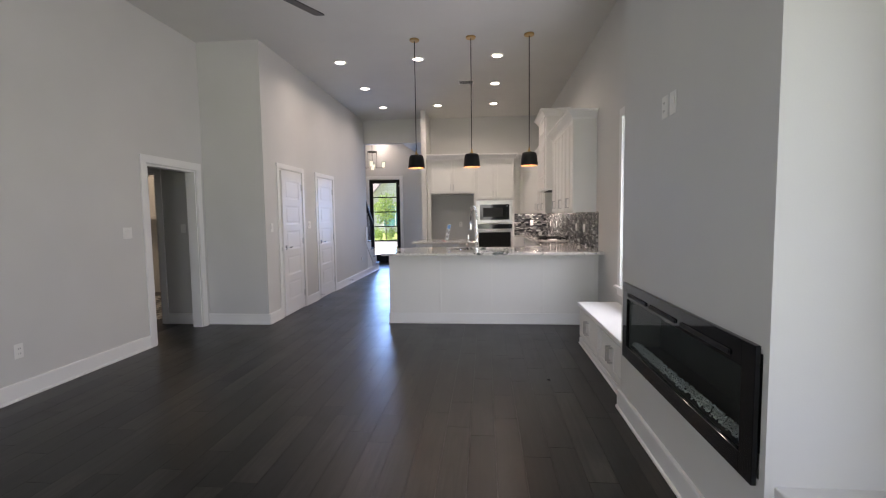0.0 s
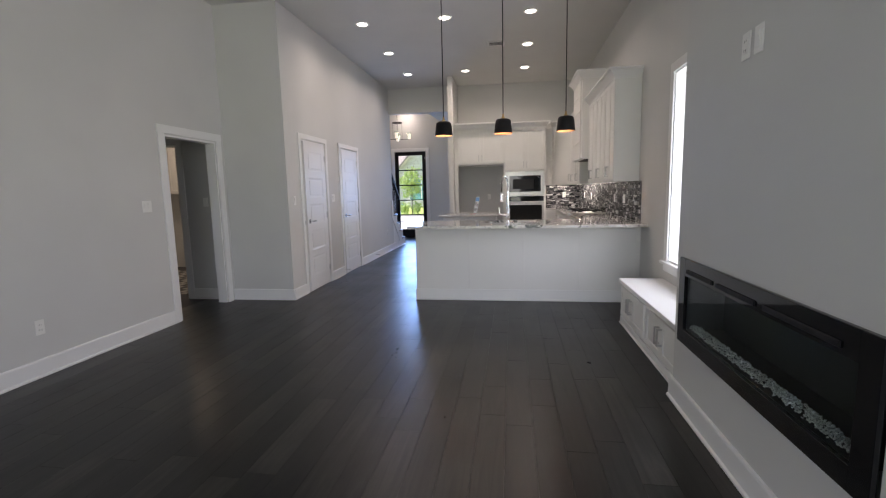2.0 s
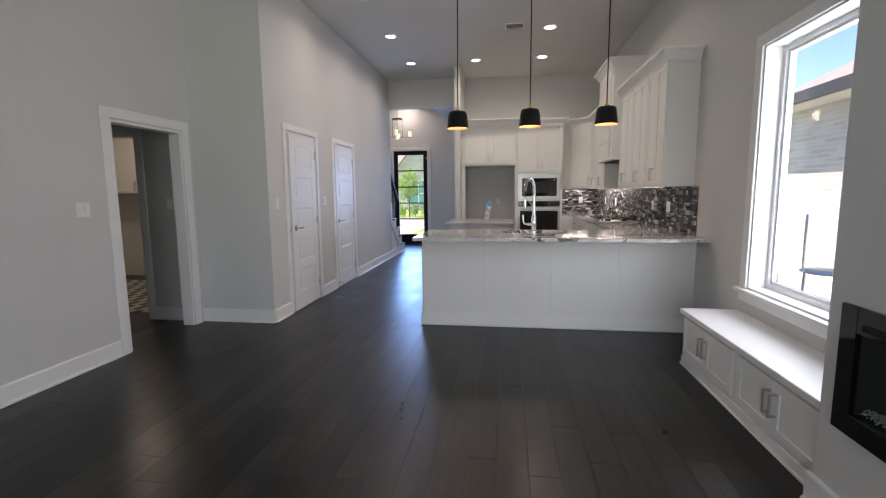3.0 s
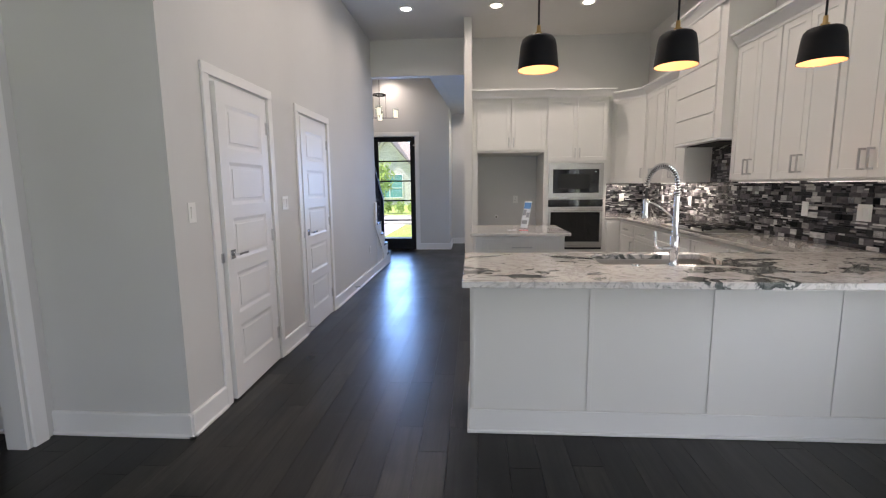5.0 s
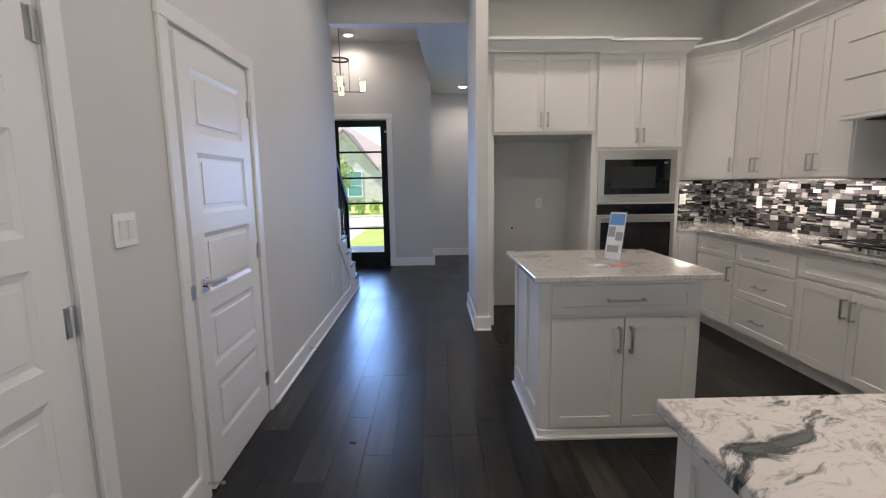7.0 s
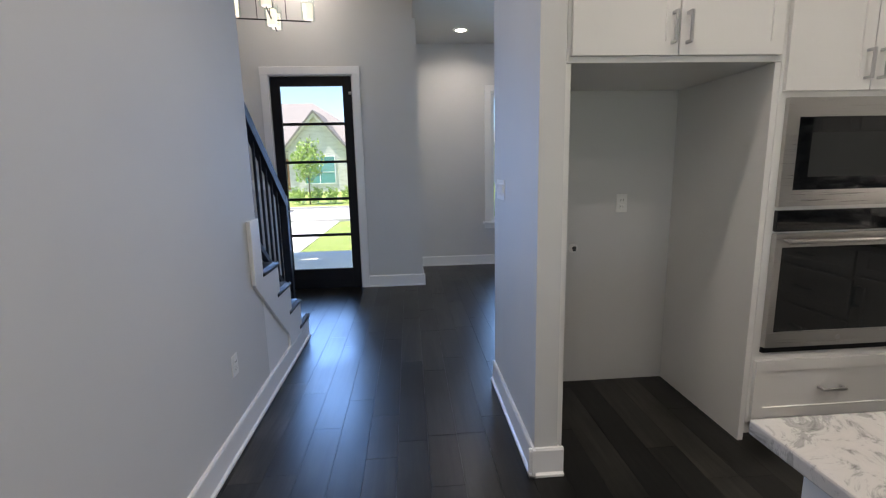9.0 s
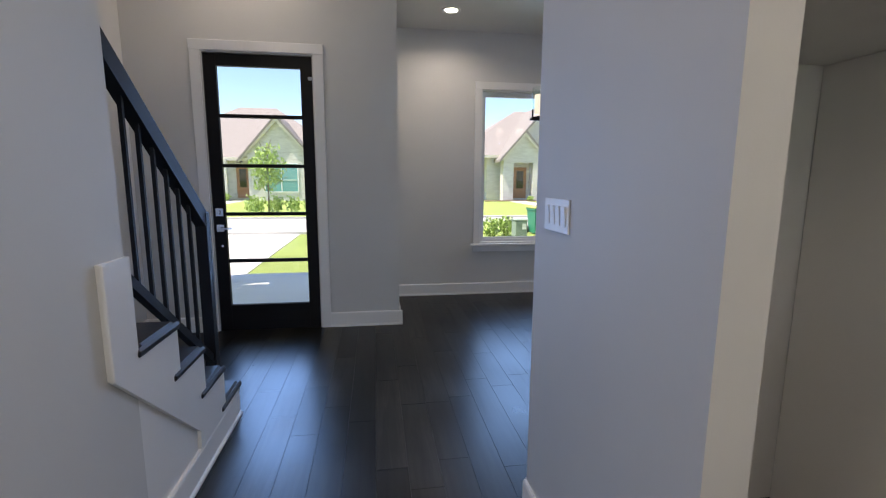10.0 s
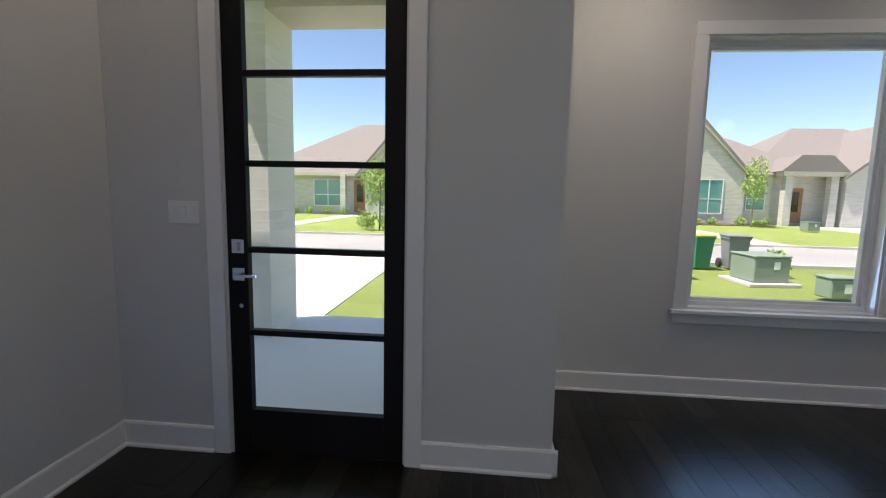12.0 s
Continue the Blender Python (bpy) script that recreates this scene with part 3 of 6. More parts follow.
def handle(bm, at, L, vertical, out=0.028):
    """A square bar pull on a front that faces -y."""
    x, y, z = at
    s = 0.006
    if vertical:
        box(bm, x - s, x + s, y - out - 0.011, y - out, z - L / 2, z + L / 2, 0.0012)
        for q in (z - L / 2 + 0.006, z + L / 2 - 0.006):
            box(bm, x - s, x + s, y - out, y, q - s, q + s)
    else:
        box(bm, x - L / 2, x + L / 2, y - out - 0.011, y - out, z - s, z + s, 0.0012)
        for q in (x - L / 2 + 0.006, x + L / 2 - 0.006):
            box(bm, q - s, q + s, y - out, y, z - s, z + s)


def shaker(bm, x0, x1, z0, z1, y, rail=0.057, t=0.019):
    """A shaker front in one piece, whose face is at y and looks towards -y."""
    r = min(rail, (z1 - z0) * 0.27)

    def ring(i, j, yy):
        return [bm.verts.new(p) for p in ((x0 + i, yy, z0 + j), (x1 - i, yy, z0 + j), (x1 - i, yy, z1 - j), (x0 + i, yy, z1 - j))]
    rings = [ring(0, 0, y + t), ring(0, 0, y + 0.0015), ring(0.0015, 0.0015, y), ring(rail, r, y), ring(rail + 0.0015, r + 0.0015, y + 0.007)]
    for a, b in zip(rings, rings[1:]):
        for k in range(4):
            bm.faces.new((a[k], a[(k + 1) % 4], b[(k + 1) % 4], b[k]))
    bm.faces.new(rings[-1])
    bm.faces.new(rings[0][::-1])


def cabinet(name, at, rz, w, d, z0, z1, fronts, label, category="cabinet", toe=0.0, group="", pull=0.13):
    """A unit whose front is at local y=0 looking to -y and whose back is at y=d. fronts: (kind, x0, x1, z0, z1, pull side)."""
    c = thing(name, at, label, category, rz, group)
    bm = bmesh.new()
    box(bm, 0, w, 0, d, z0 + toe, z1, 0.001)
    if toe:
        box(bm, 0.002, w - 0.002, 0.06, d, z0, z0 + toe)
    part("body", bm, CABINET, c)
    for kind, x0, x1, a, b, side in fronts:
        bm = bmesh.new()
        if kind == "drawer" or kind == "door":
            shaker(bm, x0, x1, a, b, -0.019)
        else:
            box(bm, x0, x1, -0.019, 0, a, b, 0.0012)
        f = part("drawer" if kind == "drawer" else "door", bm, CABINET, c)
        if side:
            bm = bmesh.new()
            if kind == "drawer":
                handle(bm, ((x0 + x1) / 2, -0.019, (a + b) / 2), pull, False)
            else:
                x = x0 + 0.03 if side in "lL" else x1 - 0.03
                z = b - 0.05 - pull / 2 if side in "LR" else a + 0.045 + pull / 2
                handle(bm, (x, -0.019, z), pull, True)
            hd = part("handle", bm, NICKEL, f, "brushed nickel bar handle")
    return c


# ---------------------------------------------------------------- bench
def bench(y0, y1, name, hinge):
    L = y1 - y0
    n = hinge
    w = L / n
    b = thing(name, (1.943, y1, 0), "white built-in storage bench below the window", "bench", -90.0)
    part("body", boxes((0, L, 0.0, 0.385, 0.0, 0.407, 0.001)), CABINET, b)
    part("base_moulding", boxes((-0.0, L, -0.022, 0, 0.004, 0.02, 0.003), (0.0, L, -0.012, 0, 0.02, 0.075, 0.003)), TRIM, b)
    part("seat", boxes((-0.025, L, -0.030, 0.386, 0.409, 0.447, 0.004)), TRIM, b, "white painted seat board")
    for i in range(n):
        x0, x1 = i * w + 0.04, (i + 1) * w - 0.025
        xm = (x0 + x1) / 2
        for k, (a, c) in enumerate(((x0, xm - 0.0015), (xm + 0.0015, x1))):
            bm = bmesh.new()
            shaker(bm, a, c, 0.098, 0.388, -0.019, 0.05)
            dr = part("door", bm, CABINET, b)
            bm = bmesh.new()
            handle(bm, (c - 0.028 if k == 0 else a + 0.028, -0.019, 0.268), 0.13, True)
            part("handle", bm, NICKEL, dr, "brushed nickel bar handle")


bench(3.712, 5.373, "window_bench", 2)
bench(0.36, 2.05, "window_bench", 2)


# ---------------------------------------------------------------- kitchen
TOP = 0.94


def peninsula():
    p = thing("peninsula", (-0.302, 6.227, 0), "white panelled kitchen peninsula with a granite bar top", "kitchen island")
    L, D = XR + 0.302, 0.63
    part("body", boxes((0, L - 0.001, 0.0, 0.30, 0, TOP - 0.04), (0, 0.02, 0.30, D, 0, TOP - 0.04), (0.02, L - 0.001, D - 0.02, D, 0.10, TOP - 0.04)), CABINET, p)
    for i in range(5):
        x = i * 0.65
        part("batten", boxes((max(x - 0.012, 0.0), min(x + 0.012, L - 0.002), -0.006, 0, 0.14, TOP - 0.04, 0.001)), CABINET, p, "thin white vertical batten")
    bm = boxes((-0.020, L - 0.002, -0.022, -0.0125, 0.02, 0.14, 0.003), (-0.028, L - 0.002, -0.034, 0, 0.002, 0.02, 0.004))
    box(bm, -0.020, -0.001, 0.001, D, 0.02, 0.14, 0.003)
    box(bm, -0.028, -0.001, 0.001, D, 0.002, 0.02, 0.003)
    part("base_moulding", bm, TRIM, p)
    bm = bmesh.new()
    for y0, y1 in ((0.0, 0.055), (D - 0.055, D)):
        box(bm, -0.012, 0, y0, y1, 0.14, TOP - 0.04, 0.001)
    box(bm, -0.012, 0, 0.055, D - 0.055, TOP - 0.10, TOP - 0.04, 0.001)
    part("end_panel", bm, CABINET, p)


peninsula()

SINK = (0.445, 1.18, 6.41, 6.80)


def worktop_peninsula():
    x0, x1, y0, y1, z0, z1 = -0.35, XR - 0.005, 5.923, 6.887, TOP - 0.034, TOP
    a, b, c, d = SINK
    bm = boxes((x0, a, y0, y1, z0, z1), (b, x1, y0, y1, z0, z1), (a, b, y0, c, z0, z1), (a, b, d, y1, z0, z1))
    bmesh.ops.remove_doubles(bm, verts=bm.verts, dist=0.0002)
    w = tagged(new("worktop", mesh_of("worktop", bm, GRANITE)), "polished white and grey swirled granite bar top", "countertop")
    bv = w.modifiers.new("edge", "BEVEL")
    bv.width, bv.segments, bv.limit_method = 0.005, 2, "ANGLE"
    s = thing("kitchen_sink", ((a + b) / 2, (c + d) / 2, z0), "stainless steel undermount sink in the granite", "sink")
    hw, hd, dp = (b - a) / 2 + 0.008, (d - c) / 2 + 0.008, 0.2
    bm = boxes((-hw, hw, -hd, -hd + 0.004, -dp, -0.001), (-hw, hw, hd - 0.004, hd, -dp, -0.001), (-hw, -hw + 0.004, -hd, hd, -dp, -0.001), (hw - 0.004, hw, -hd, hd, -dp, -0.001), (-hw, hw, -hd, hd, -dp - 0.004, -dp))
    part("basin", bm, STEEL, s)
    bm = bmesh.new()
    lathe(bm, [(0.0, 0.003), (0.035, 0.003), (0.045, 0.001), (0.045, 0.0)], 24, (0, 0, -dp))
    part("drain", bm, CHROME, s, "round chrome drain")


worktop_peninsula()


def faucet():
    f = thing("faucet", (0.82, 6.355, TOP), "chrome spring-coil kitchen faucet on the granite", "faucet", 110.0)
    bm = bmesh.new()
    lathe(bm, [(0.0, 0.0), (0.029, 0.0), (0.029, 0.006), (0.022, 0.010), (0.020, 0.016), (0.021, 0.06), (0.024, 0.064), (0.024, 0.17), (0.019, 0.176), (0.016, 0.18), (0.016, 0.24), (0.018, 0.242), (0.018, 0.265), (0.015, 0.268), (0.015, 0.39), (0.0, 0.39)], 28)
    part("column", bm, CHROME, f, smooth=True)
    arc = []
    R = 0.12
    for i in range(30):
        a = math.pi * i / 29
        arc.append(Vector((R - R * math.cos(a), 0, 0.44 + R * math.sin(a) * 0.98)))
    path = [Vector((0, 0, 0.38 + 0.012 * i)) for i in range(5)] + arc + [Vector((2 * R, 0, 0.44 - 0.02 * i)) for i in range(1, 5)]
    bm = bmesh.new()
    tube(bm, path, 0.008, 10)
    part("hose", bm, DARKSLOT, f, "dark spray hose inside the coil", smooth=True)
    # coil
    dist, cum = 0.0, [0.0]
    for u, v in zip(path, path[1:]):
        dist += (v - u).length
        cum.append(dist)
    coil, turns, per = [], int((dist - 0.075) / 0.0145), 10
    for k in range(turns * per):
        s = (dist - 0.075) * k / (turns * per)
        j = max(i for i in range(len(cum)) if cum[i] <= s + 1e-9)
        j = min(j, len(path) - 2)
        q = (s - cum[j]) / max(cum[j + 1] - cum[j], 1e-6)
        p = path[j].lerp(path[j + 1], q)
        d = (path[j + 1] - path[j]).normalized()
        n = Vector((0, 1, 0))
        b = d.cross(n)
        ang = 2 * math.pi * k / per
        coil.append(p + (n * math.cos(ang) + b * math.sin(ang)) * 0.0145)
    bm = bmesh.new()
    tube(bm, coil, 0.0032, 5)
    part("coil", bm, CHROME, f, "chrome spring coil", smooth=True)
    bm = bmesh.new()
    lathe(bm, [(0.0, 0.0), (0.018, 0.0), (0.019, 0.012), (0.015, 0.014), (0.015, 0.085), (0.018, 0.087), (0.018, 0.105), (0.010, 0.115), (0.0, 0.115)], 24, (2 * R, 0, 0.255))
    part("spray_head", bm, CHROME, f, smooth=True)
    bm = bmesh.new()
    tube(bm, [(0, 0, 0.255)] + [(2 * R * i / 12, 0, 0.255 + 0.095 * math.sin(math.pi * 0.5 * i / 12)) for i in range(1, 12)] + [(2 * R - 0.012, 0, 0.35)], 0.0055, 10)
    part("support_arm", bm, CHROME, f, smooth=True)
    bm = bmesh.new()
    rod(bm, (0, 0, 0.10), (0.065, 0.0, 0.10), 0.014, 20)
    tube(bm, [(0.06, 0, 0.10), (0.09, 0, 0.103), (0.103, 0, 0.118), (0.107, 0, 0.15), (0.109, 0, 0.195)], 0.008, 10)
    bm.transform(Matrix.Rotation(radians(70), 4, "Z"))
    part("lever", bm, CHROME, f, smooth=True)


faucet()
bm = bmesh.new()
lathe(bm, [(0.0, 0.012), (0.016, 0.010), (0.021, 0.004), (0.021, 0.0), (0.0, 0.0)], 24)
ob = new("air_switch_button", mesh_of("air_switch_button", bm, CHROME, True))
ob.matrix_basis = pose(0.62, 6.37, TOP)
tagged(ob, "small round chrome button in the granite", "button")


def island():
    i = thing("kitchen_island", (-0.263, 8.294, 0), "white kitchen island with a drawer and two doors", "kitchen island")
    W, D = 0.865, 0.69
    part("body", boxes((0, W, 0, D, 0.0, TOP - 0.032, 0.001)), CABINET, i)
    bm = bmesh.new()
    box(bm, -0.026, W + 0.026, -0.030, D + 0.02, 0.002, 0.022, 0.004)
    box(bm, -0.012, W + 0.012, -0.014, D + 0.01, 0.022, 0.055, 0.003)
    part("base_moulding", bm, TRIM, i)
    bm = bmesh.new()
    for y0, y1 in ((0.0, 0.06), (0.31, 0.37), (D - 0.06, D)):
        box(bm, -0.012, 0, y0, y1, 0.06, TOP - 0.035, 0.001)
    box(bm, -0.012, 0, 0.06, 0.31, 0.06, 0.16, 0.001)
    box(bm, -0.012, 0, 0.37, D - 0.06, 0.06, 0.16, 0.001)
    part("end_panel", bm, CABINET, i)
    for kind, a, b, z0, z1 in (("drawer", 0.055, W - 0.03, 0.71, 0.87), ("door", 0.055, 0.444, 0.075, 0.69), ("door", 0.448, W - 0.03, 0.075, 0.69)):
        bm = bmesh.new()
        shaker(bm, a, b, z0, z1, -0.019)
        fr = part(kind, bm, CABINET, i)
        bm = bmesh.new()
        if kind == "drawer":
            handle(bm, ((a + b) / 2, -0.019, 0.79), 0.20, False)
        else:
            handle(bm, (b - 0.03 if a < 0.1 else a + 0.03, -0.019, 0.575), 0.14, True)
        part("handle", bm, NICKEL, fr, "brushed nickel bar handle")


island()
bm = boxes((-0.325, 0.640, 8.175, 9.06, TOP - 0.031, TOP))
w = tagged(new("worktop", mesh_of("worktop", bm, GRANITE_SOFT)), "polished white and grey veined granite island top", "countertop")
bv = w.modifiers.new("edge", "BEVEL")
bv.width, bv.segments = 0.005, 2

# brochure holder and leaflets on the island
h = thing("brochure_stand", (0.24, 8.62, TOP), "clear acrylic stand holding a leaflet on the granite", "brochure", -48.0)
bm = bmesh.new()
prism(bm, [(-0.006, 0.0), (0.0, 0.0), (0.075, 0.29), (0.069, 0.29)], "x", -0.055, 0.055)
part("stand", bm, GLASS, h, "clear acrylic stand")
PAPER = grained("printed_paper", (0.75, 0.78, 0.80), (0.6, 0.66, 0.72), 0.4, scale=(30, 30, 30))
BLUEINK, GREYINK, REDINK = mat("blue_print", (0.10, 0.28, 0.60), 0.4), mat("grey_print", (0.28, 0.30, 0.33), 0.4), mat("red_print", (0.65, 0.05, 0.08), 0.4)


def leaf(name, u0, u1, v0, v1, material, off, label):
    bm = bmesh.new()
    k = 0.075 / 0.29
    vs = [bm.verts.new((x, v * k - 0.008 - off, v)) for x, v in ((u0, v0), (u1, v0), (u1, v1), (u0, v1))]
    f = bm.faces.new(vs)
    g = bmesh.ops.extrude_face_region(bm, geom=[f])
    for v in [e for e in g["geom"] if isinstance(e, bmesh.types.BMVert)]:
        v.co.y -= 0.0008
    return part(name, bm, material, h, label)


leaf("leaflet", -0.05, 0.05, 0.01, 0.285, PAPER, 0.0, "pale printed leaflet")
leaf("printed_picture", -0.045, 0.045, 0.21, 0.275, BLUEINK, 0.0012, "blue printed picture")
leaf("printed_picture", -0.045, -0.004, 0.14, 0.20, GREYINK, 0.0012, "grey printed picture")
leaf("printed_picture", 0.002, 0.045, 0.12, 0.17, GREYINK, 0.0012, "grey printed picture")
leaf("printed_picture", -0.04, 0.03, 0.05, 0.09, GREYINK, 0.0012, "grey printed picture")
for x, y, r, mt, lab in ((0.10, 8.47, 20, PAPER, "white card lying on the granite"), (0.22, 8.46, -12, REDINK, "red card lying on the granite")):
    ob = new("card", mesh_of("card", boxes((-0.045, 0.045, -0.028, 0.028, 0, 0.0015)), mt))
    ob.matrix_basis = pose(x, y, TOP + 0.0005, 0, 0, r)
    tagged(ob, lab, "card")

# base run along the right wall, from the peninsula to the back wall
FX = 1.785


def base_unit(ytop, w, kinds, label):
    """ytop: the far end; the unit runs towards the peninsula."""
    fr = []
    if kinds == "doors":
        fr = [("drawer", 0.015, w - 0.015, 0.725, 0.865, ""), ("door", 0.015, w / 2 - 0.0015, 0.125, 0.705, "R"), ("door", w / 2 + 0.0015, w - 0.015, 0.125, 0.705, "L")]
    elif kinds == "drawers":
        fr = [("drawer", 0.015, w - 0.015, 0.70, 0.865, "c"), ("drawer", 0.015, w - 0.015, 0.42, 0.68, "c"), ("drawer", 0.015, w - 0.015, 0.125, 0.40, "c")]
    else:
        fr = [("drawer", 0.015, w - 0.015, 0.725, 0.865, "c"), ("door", 0.015, w - 0.015, 0.125, 0.705, "R")]
    return cabinet("base_cabinet", (FX, ytop, 0), -90.0, w - 0.001, XR - FX - 0.002, 0, TOP - 0.033, fr, label, toe=0.10, group="kitchen base cabinets")


base_unit(10.33, 0.57, "single", "white shaker base cabinet with a drawer above a door")
base_unit(9.76, 0.675, "drawers", "white shaker base cabinet with three drawers")
base_unit(9.085, 0.875, "doors", "white shaker base cabinet below the cooktop")
base_unit(8.21, 0.66, "drawers", "white shaker base cabinet with three drawers")
base_unit(7.55, 0.66, "doors", "white shaker base cabinet with two doors")
cabinet("base_cabinet", (1.558, 10.33, 0), 0.0, 0.224, 0.738, 0, TOP - 0.033, [("panel", 0.02, 0.2, 0.12, 0.87, "")], "white narrow corner base cabinet beside the ovens", toe=0.10)
bm = bmesh.new()
prism(bm, [(1.557, 10.31), (1.725, 10.31), (1.745, 10.289), (1.745, 6.889), (XR - 0.005, 6.889), (XR - 0.005, 11.065), (1.557, 11.065)], "z", TOP - 0.032, TOP)
w = tagged(new("worktop", mesh_of("worktop", bm, GRANITE_SOFT)), "polished white and grey granite worktop along the kitchen wall", "countertop")
bv = w.modifiers.new("edge", "BEVEL")
bv.width, bv.segments, bv.limit_method = 0.005, 2, "ANGLE"

# cooktop
c = thing("gas_cooktop", (2.065, 8.60, TOP), "steel gas cooktop with black cast-iron grates on granite", "cooktop", -90.0)
part("tray", boxes((-0.455, 0.455, -0.255, 0.255, 0.001, 0.012, 0.004)), STEEL, c, "stainless steel tray")
for gx in (-0.29, 0.0, 0.29):
    bm = bmesh.new()
    for u in (-0.13, 0.13):
        box(bm, gx + u - 0.006, gx + u + 0.006, -0.22, 0.22, 0.035, 0.047, 0.002)
    for v in (-0.22, -0.11, 0.0, 0.11, 0.214):
        box(bm, gx - 0.13, gx + 0.13, v - 0.006, v + 0.006, 0.035, 0.047, 0.002)
    for u in (-0.13, 0.13):
        for v in (-0.21, 0.21):
            box(bm, gx + u - 0.007, gx + u + 0.007, v - 0.007, v + 0.007, 0.012, 0.036)
    part("grate", bm, BLACK, c, "black cast-iron grate")
for gx, gy in ((-0.29, -0.11), (-0.29, 0.11), (0.0, 0.02), (0.29, -0.11), (0.29, 0.11)):
    bm = bmesh.new()
    lathe(bm, [(0.0, 0.028), (0.032, 0.028), (0.036, 0.022), (0.045, 0.020), (0.045, 0.012), (0.0, 0.012)], 20, (gx, gy, 0))
    part("burner", bm, BLACK, c, "black burner cap", smooth=True)
for k in range(5):
    bm = bmesh.new()
    lathe(bm, [(0.0, 0.034), (0.016, 0.034), (0.019, 0.014), (0.019, 0.012), (0.0, 0.012)], 16, (-0.13 + 0.065 * k, -0.232, 0))
    part("knob", bm, STEEL, c, "steel knob", smooth=True)


def crown(bm, pts, z, out=0.08, h=0.115):
    """A flared cornice along a polyline (x, y) seen from its left side; rises from z."""
    n = len(pts)
    nor = []
    for i in range(n):
        a, b = Vector(pts[max(i - 1, 0)]), Vector(pts[min(i + 1, n - 1)])
        ds = []
        if i > 0:
            ds.append((Vector(pts[i]) - Vector(pts[i - 1])).normalized())
        if i < n - 1:
            ds.append((Vector(pts[i + 1]) - Vector(pts[i])).normalized())
        ns = [Vector((d.y, -d.x)) for d in ds]
        m = sum(ns, Vector((0, 0))).normalized()
        nor.append(m / max(m.dot(ns[0]), 0.3))
    prof = [(0.0, 0.0), (0.008, 0.0), (0.012, 0.02), (out * 0.75, h * 0.75), (out, h * 0.8), (out, h), (0.0, h)]
    rows = [[bm.verts.new((p[0] + q.x * u, p[1] + q.y * u, z + v)) for u, v in prof] for p, q in zip(pts, nor)]
    for a, b in zip(rows, rows[1:]):
        for k in range(len(prof) - 1):
            bm.faces.new((a[k], a[k + 1], b[k + 1], b[k]))
    bm.faces.new(rows[0])
    bm.faces.new(rows[-1][::-1])


# back wall: over-fridge cabinet, panels, oven tower
UT = 2.60
FY = 10.33
over = cabinet("wall_cabinet", (-0.258, FY, 0), 0.0, 0.976, 0.738, 1.852, UT, [("door", 0.015, 0.482, 1.878, 2.575, "r"), ("door", 0.488, 0.962, 1.878, 2.575, "l")], "white shaker two-door cabinet above the empty fridge space", group="kitchen wall cabinets")
part("side_panel", boxes((0.948, 0.976, 0.002, 0.736, 0.002, 1.850)), CABINET, over, "white panel beside the empty fridge space")
part("filler", boxes((-0.055, -0.002, 0.002, 0.04, 0.002, UT), (-0.002, 0.019, 0.002, 0.04, 0.002, 1.850)), CABINET, over, "white filler strip")
t = cabinet("oven_tower", (0.719, FY, 0), 0.0, 0.836, 0.738, 0.0, UT, [("door", 0.015, 0.416, 1.725, 2.575, "r"), ("door", 0.420, 0.822, 1.725, 2.575, "l"), ("drawer", 0.015, 0.822, 0.13, 0.44, "c")], "white tall oven cabinet with built-in ovens", "cabinet", toe=0.10)


def microwave():
    m = thing("microwave", (0.757, FY, 1.207), "stainless steel built-in microwave with black glass", "microwave")
    W, h = 0.755, 0.49
    part("frame", boxes((0, 0.06, -0.022, -0.001, 0, h), (W - 0.06, W, -0.022, -0.001, 0, h), (0.06, W - 0.06, -0.022, -0.001, 0, 0.075), (0.06, W - 0.06, -0.022, -0.001, h - 0.085, h)), STEEL, m)
    part("window", boxes((0.06, W - 0.06, -0.018, -0.001, 0.075, h - 0.085)), BLACK_GLASS, m, "black glass door")
    part("inner_window", boxes((0.13, W - 0.20, -0.0195, -0.018, 0.135, h - 0.155)), FIREBOX, m, "dark mesh window")
    part("display", boxes((W - 0.12, W - 0.09, -0.0195, -0.018, h - 0.125, h - 0.115)), mat("display_glow", (0.5, 0.6, 0.6), 0.3), m, "small pale display digits")


def oven():
    o = thing("wall_oven", (0.757, FY, 0.484), "stainless steel wall oven with a black glass door", "oven")
    W = 0.755
    part("control_panel", boxes((0, W, -0.022, -0.001, 0.605, 0.705, 0.002)), BLACK_GLASS, o, "black glass control panel")
    part("door", boxes((0, 0.035, -0.03, -0.001, 0.03, 0.595), (W - 0.035, W, -0.03, -0.001, 0.03, 0.595), (0.035, W - 0.035, -0.03, -0.001, 0.53, 0.595), (0.035, W - 0.035, -0.03, -0.001, 0.03, 0.11)), STEEL, o, "steel oven door frame")
    part("window", boxes((0.035, W - 0.035, -0.026, -0.001, 0.11, 0.53)), BLACK_GLASS, o, "black glass oven window")
    bm = bmesh.new()
    rod(bm, (0.03, -0.075, 0.565), (W - 0.03, -0.075, 0.565), 0.012, 16)
    for x in (0.05, W - 0.05):
        rod(bm, (x, -0.075, 0.565), (x, -0.03, 0.565), 0.009)
    part("handle", bm, STEEL, o, "steel bar handle", smooth=True)
    bm = bmesh.new()
    rod(bm, (W / 2, -0.032, 0.07), (W / 2, -0.029, 0.07), 0.013, 20)
    part("badge", bm, NICKEL, o, "round steel badge")
    part("lower_vent", boxes((0, W, -0.018, -0.001, 0.0, 0.026)), BLACK, o, "black vent strip")


microwave()
oven()

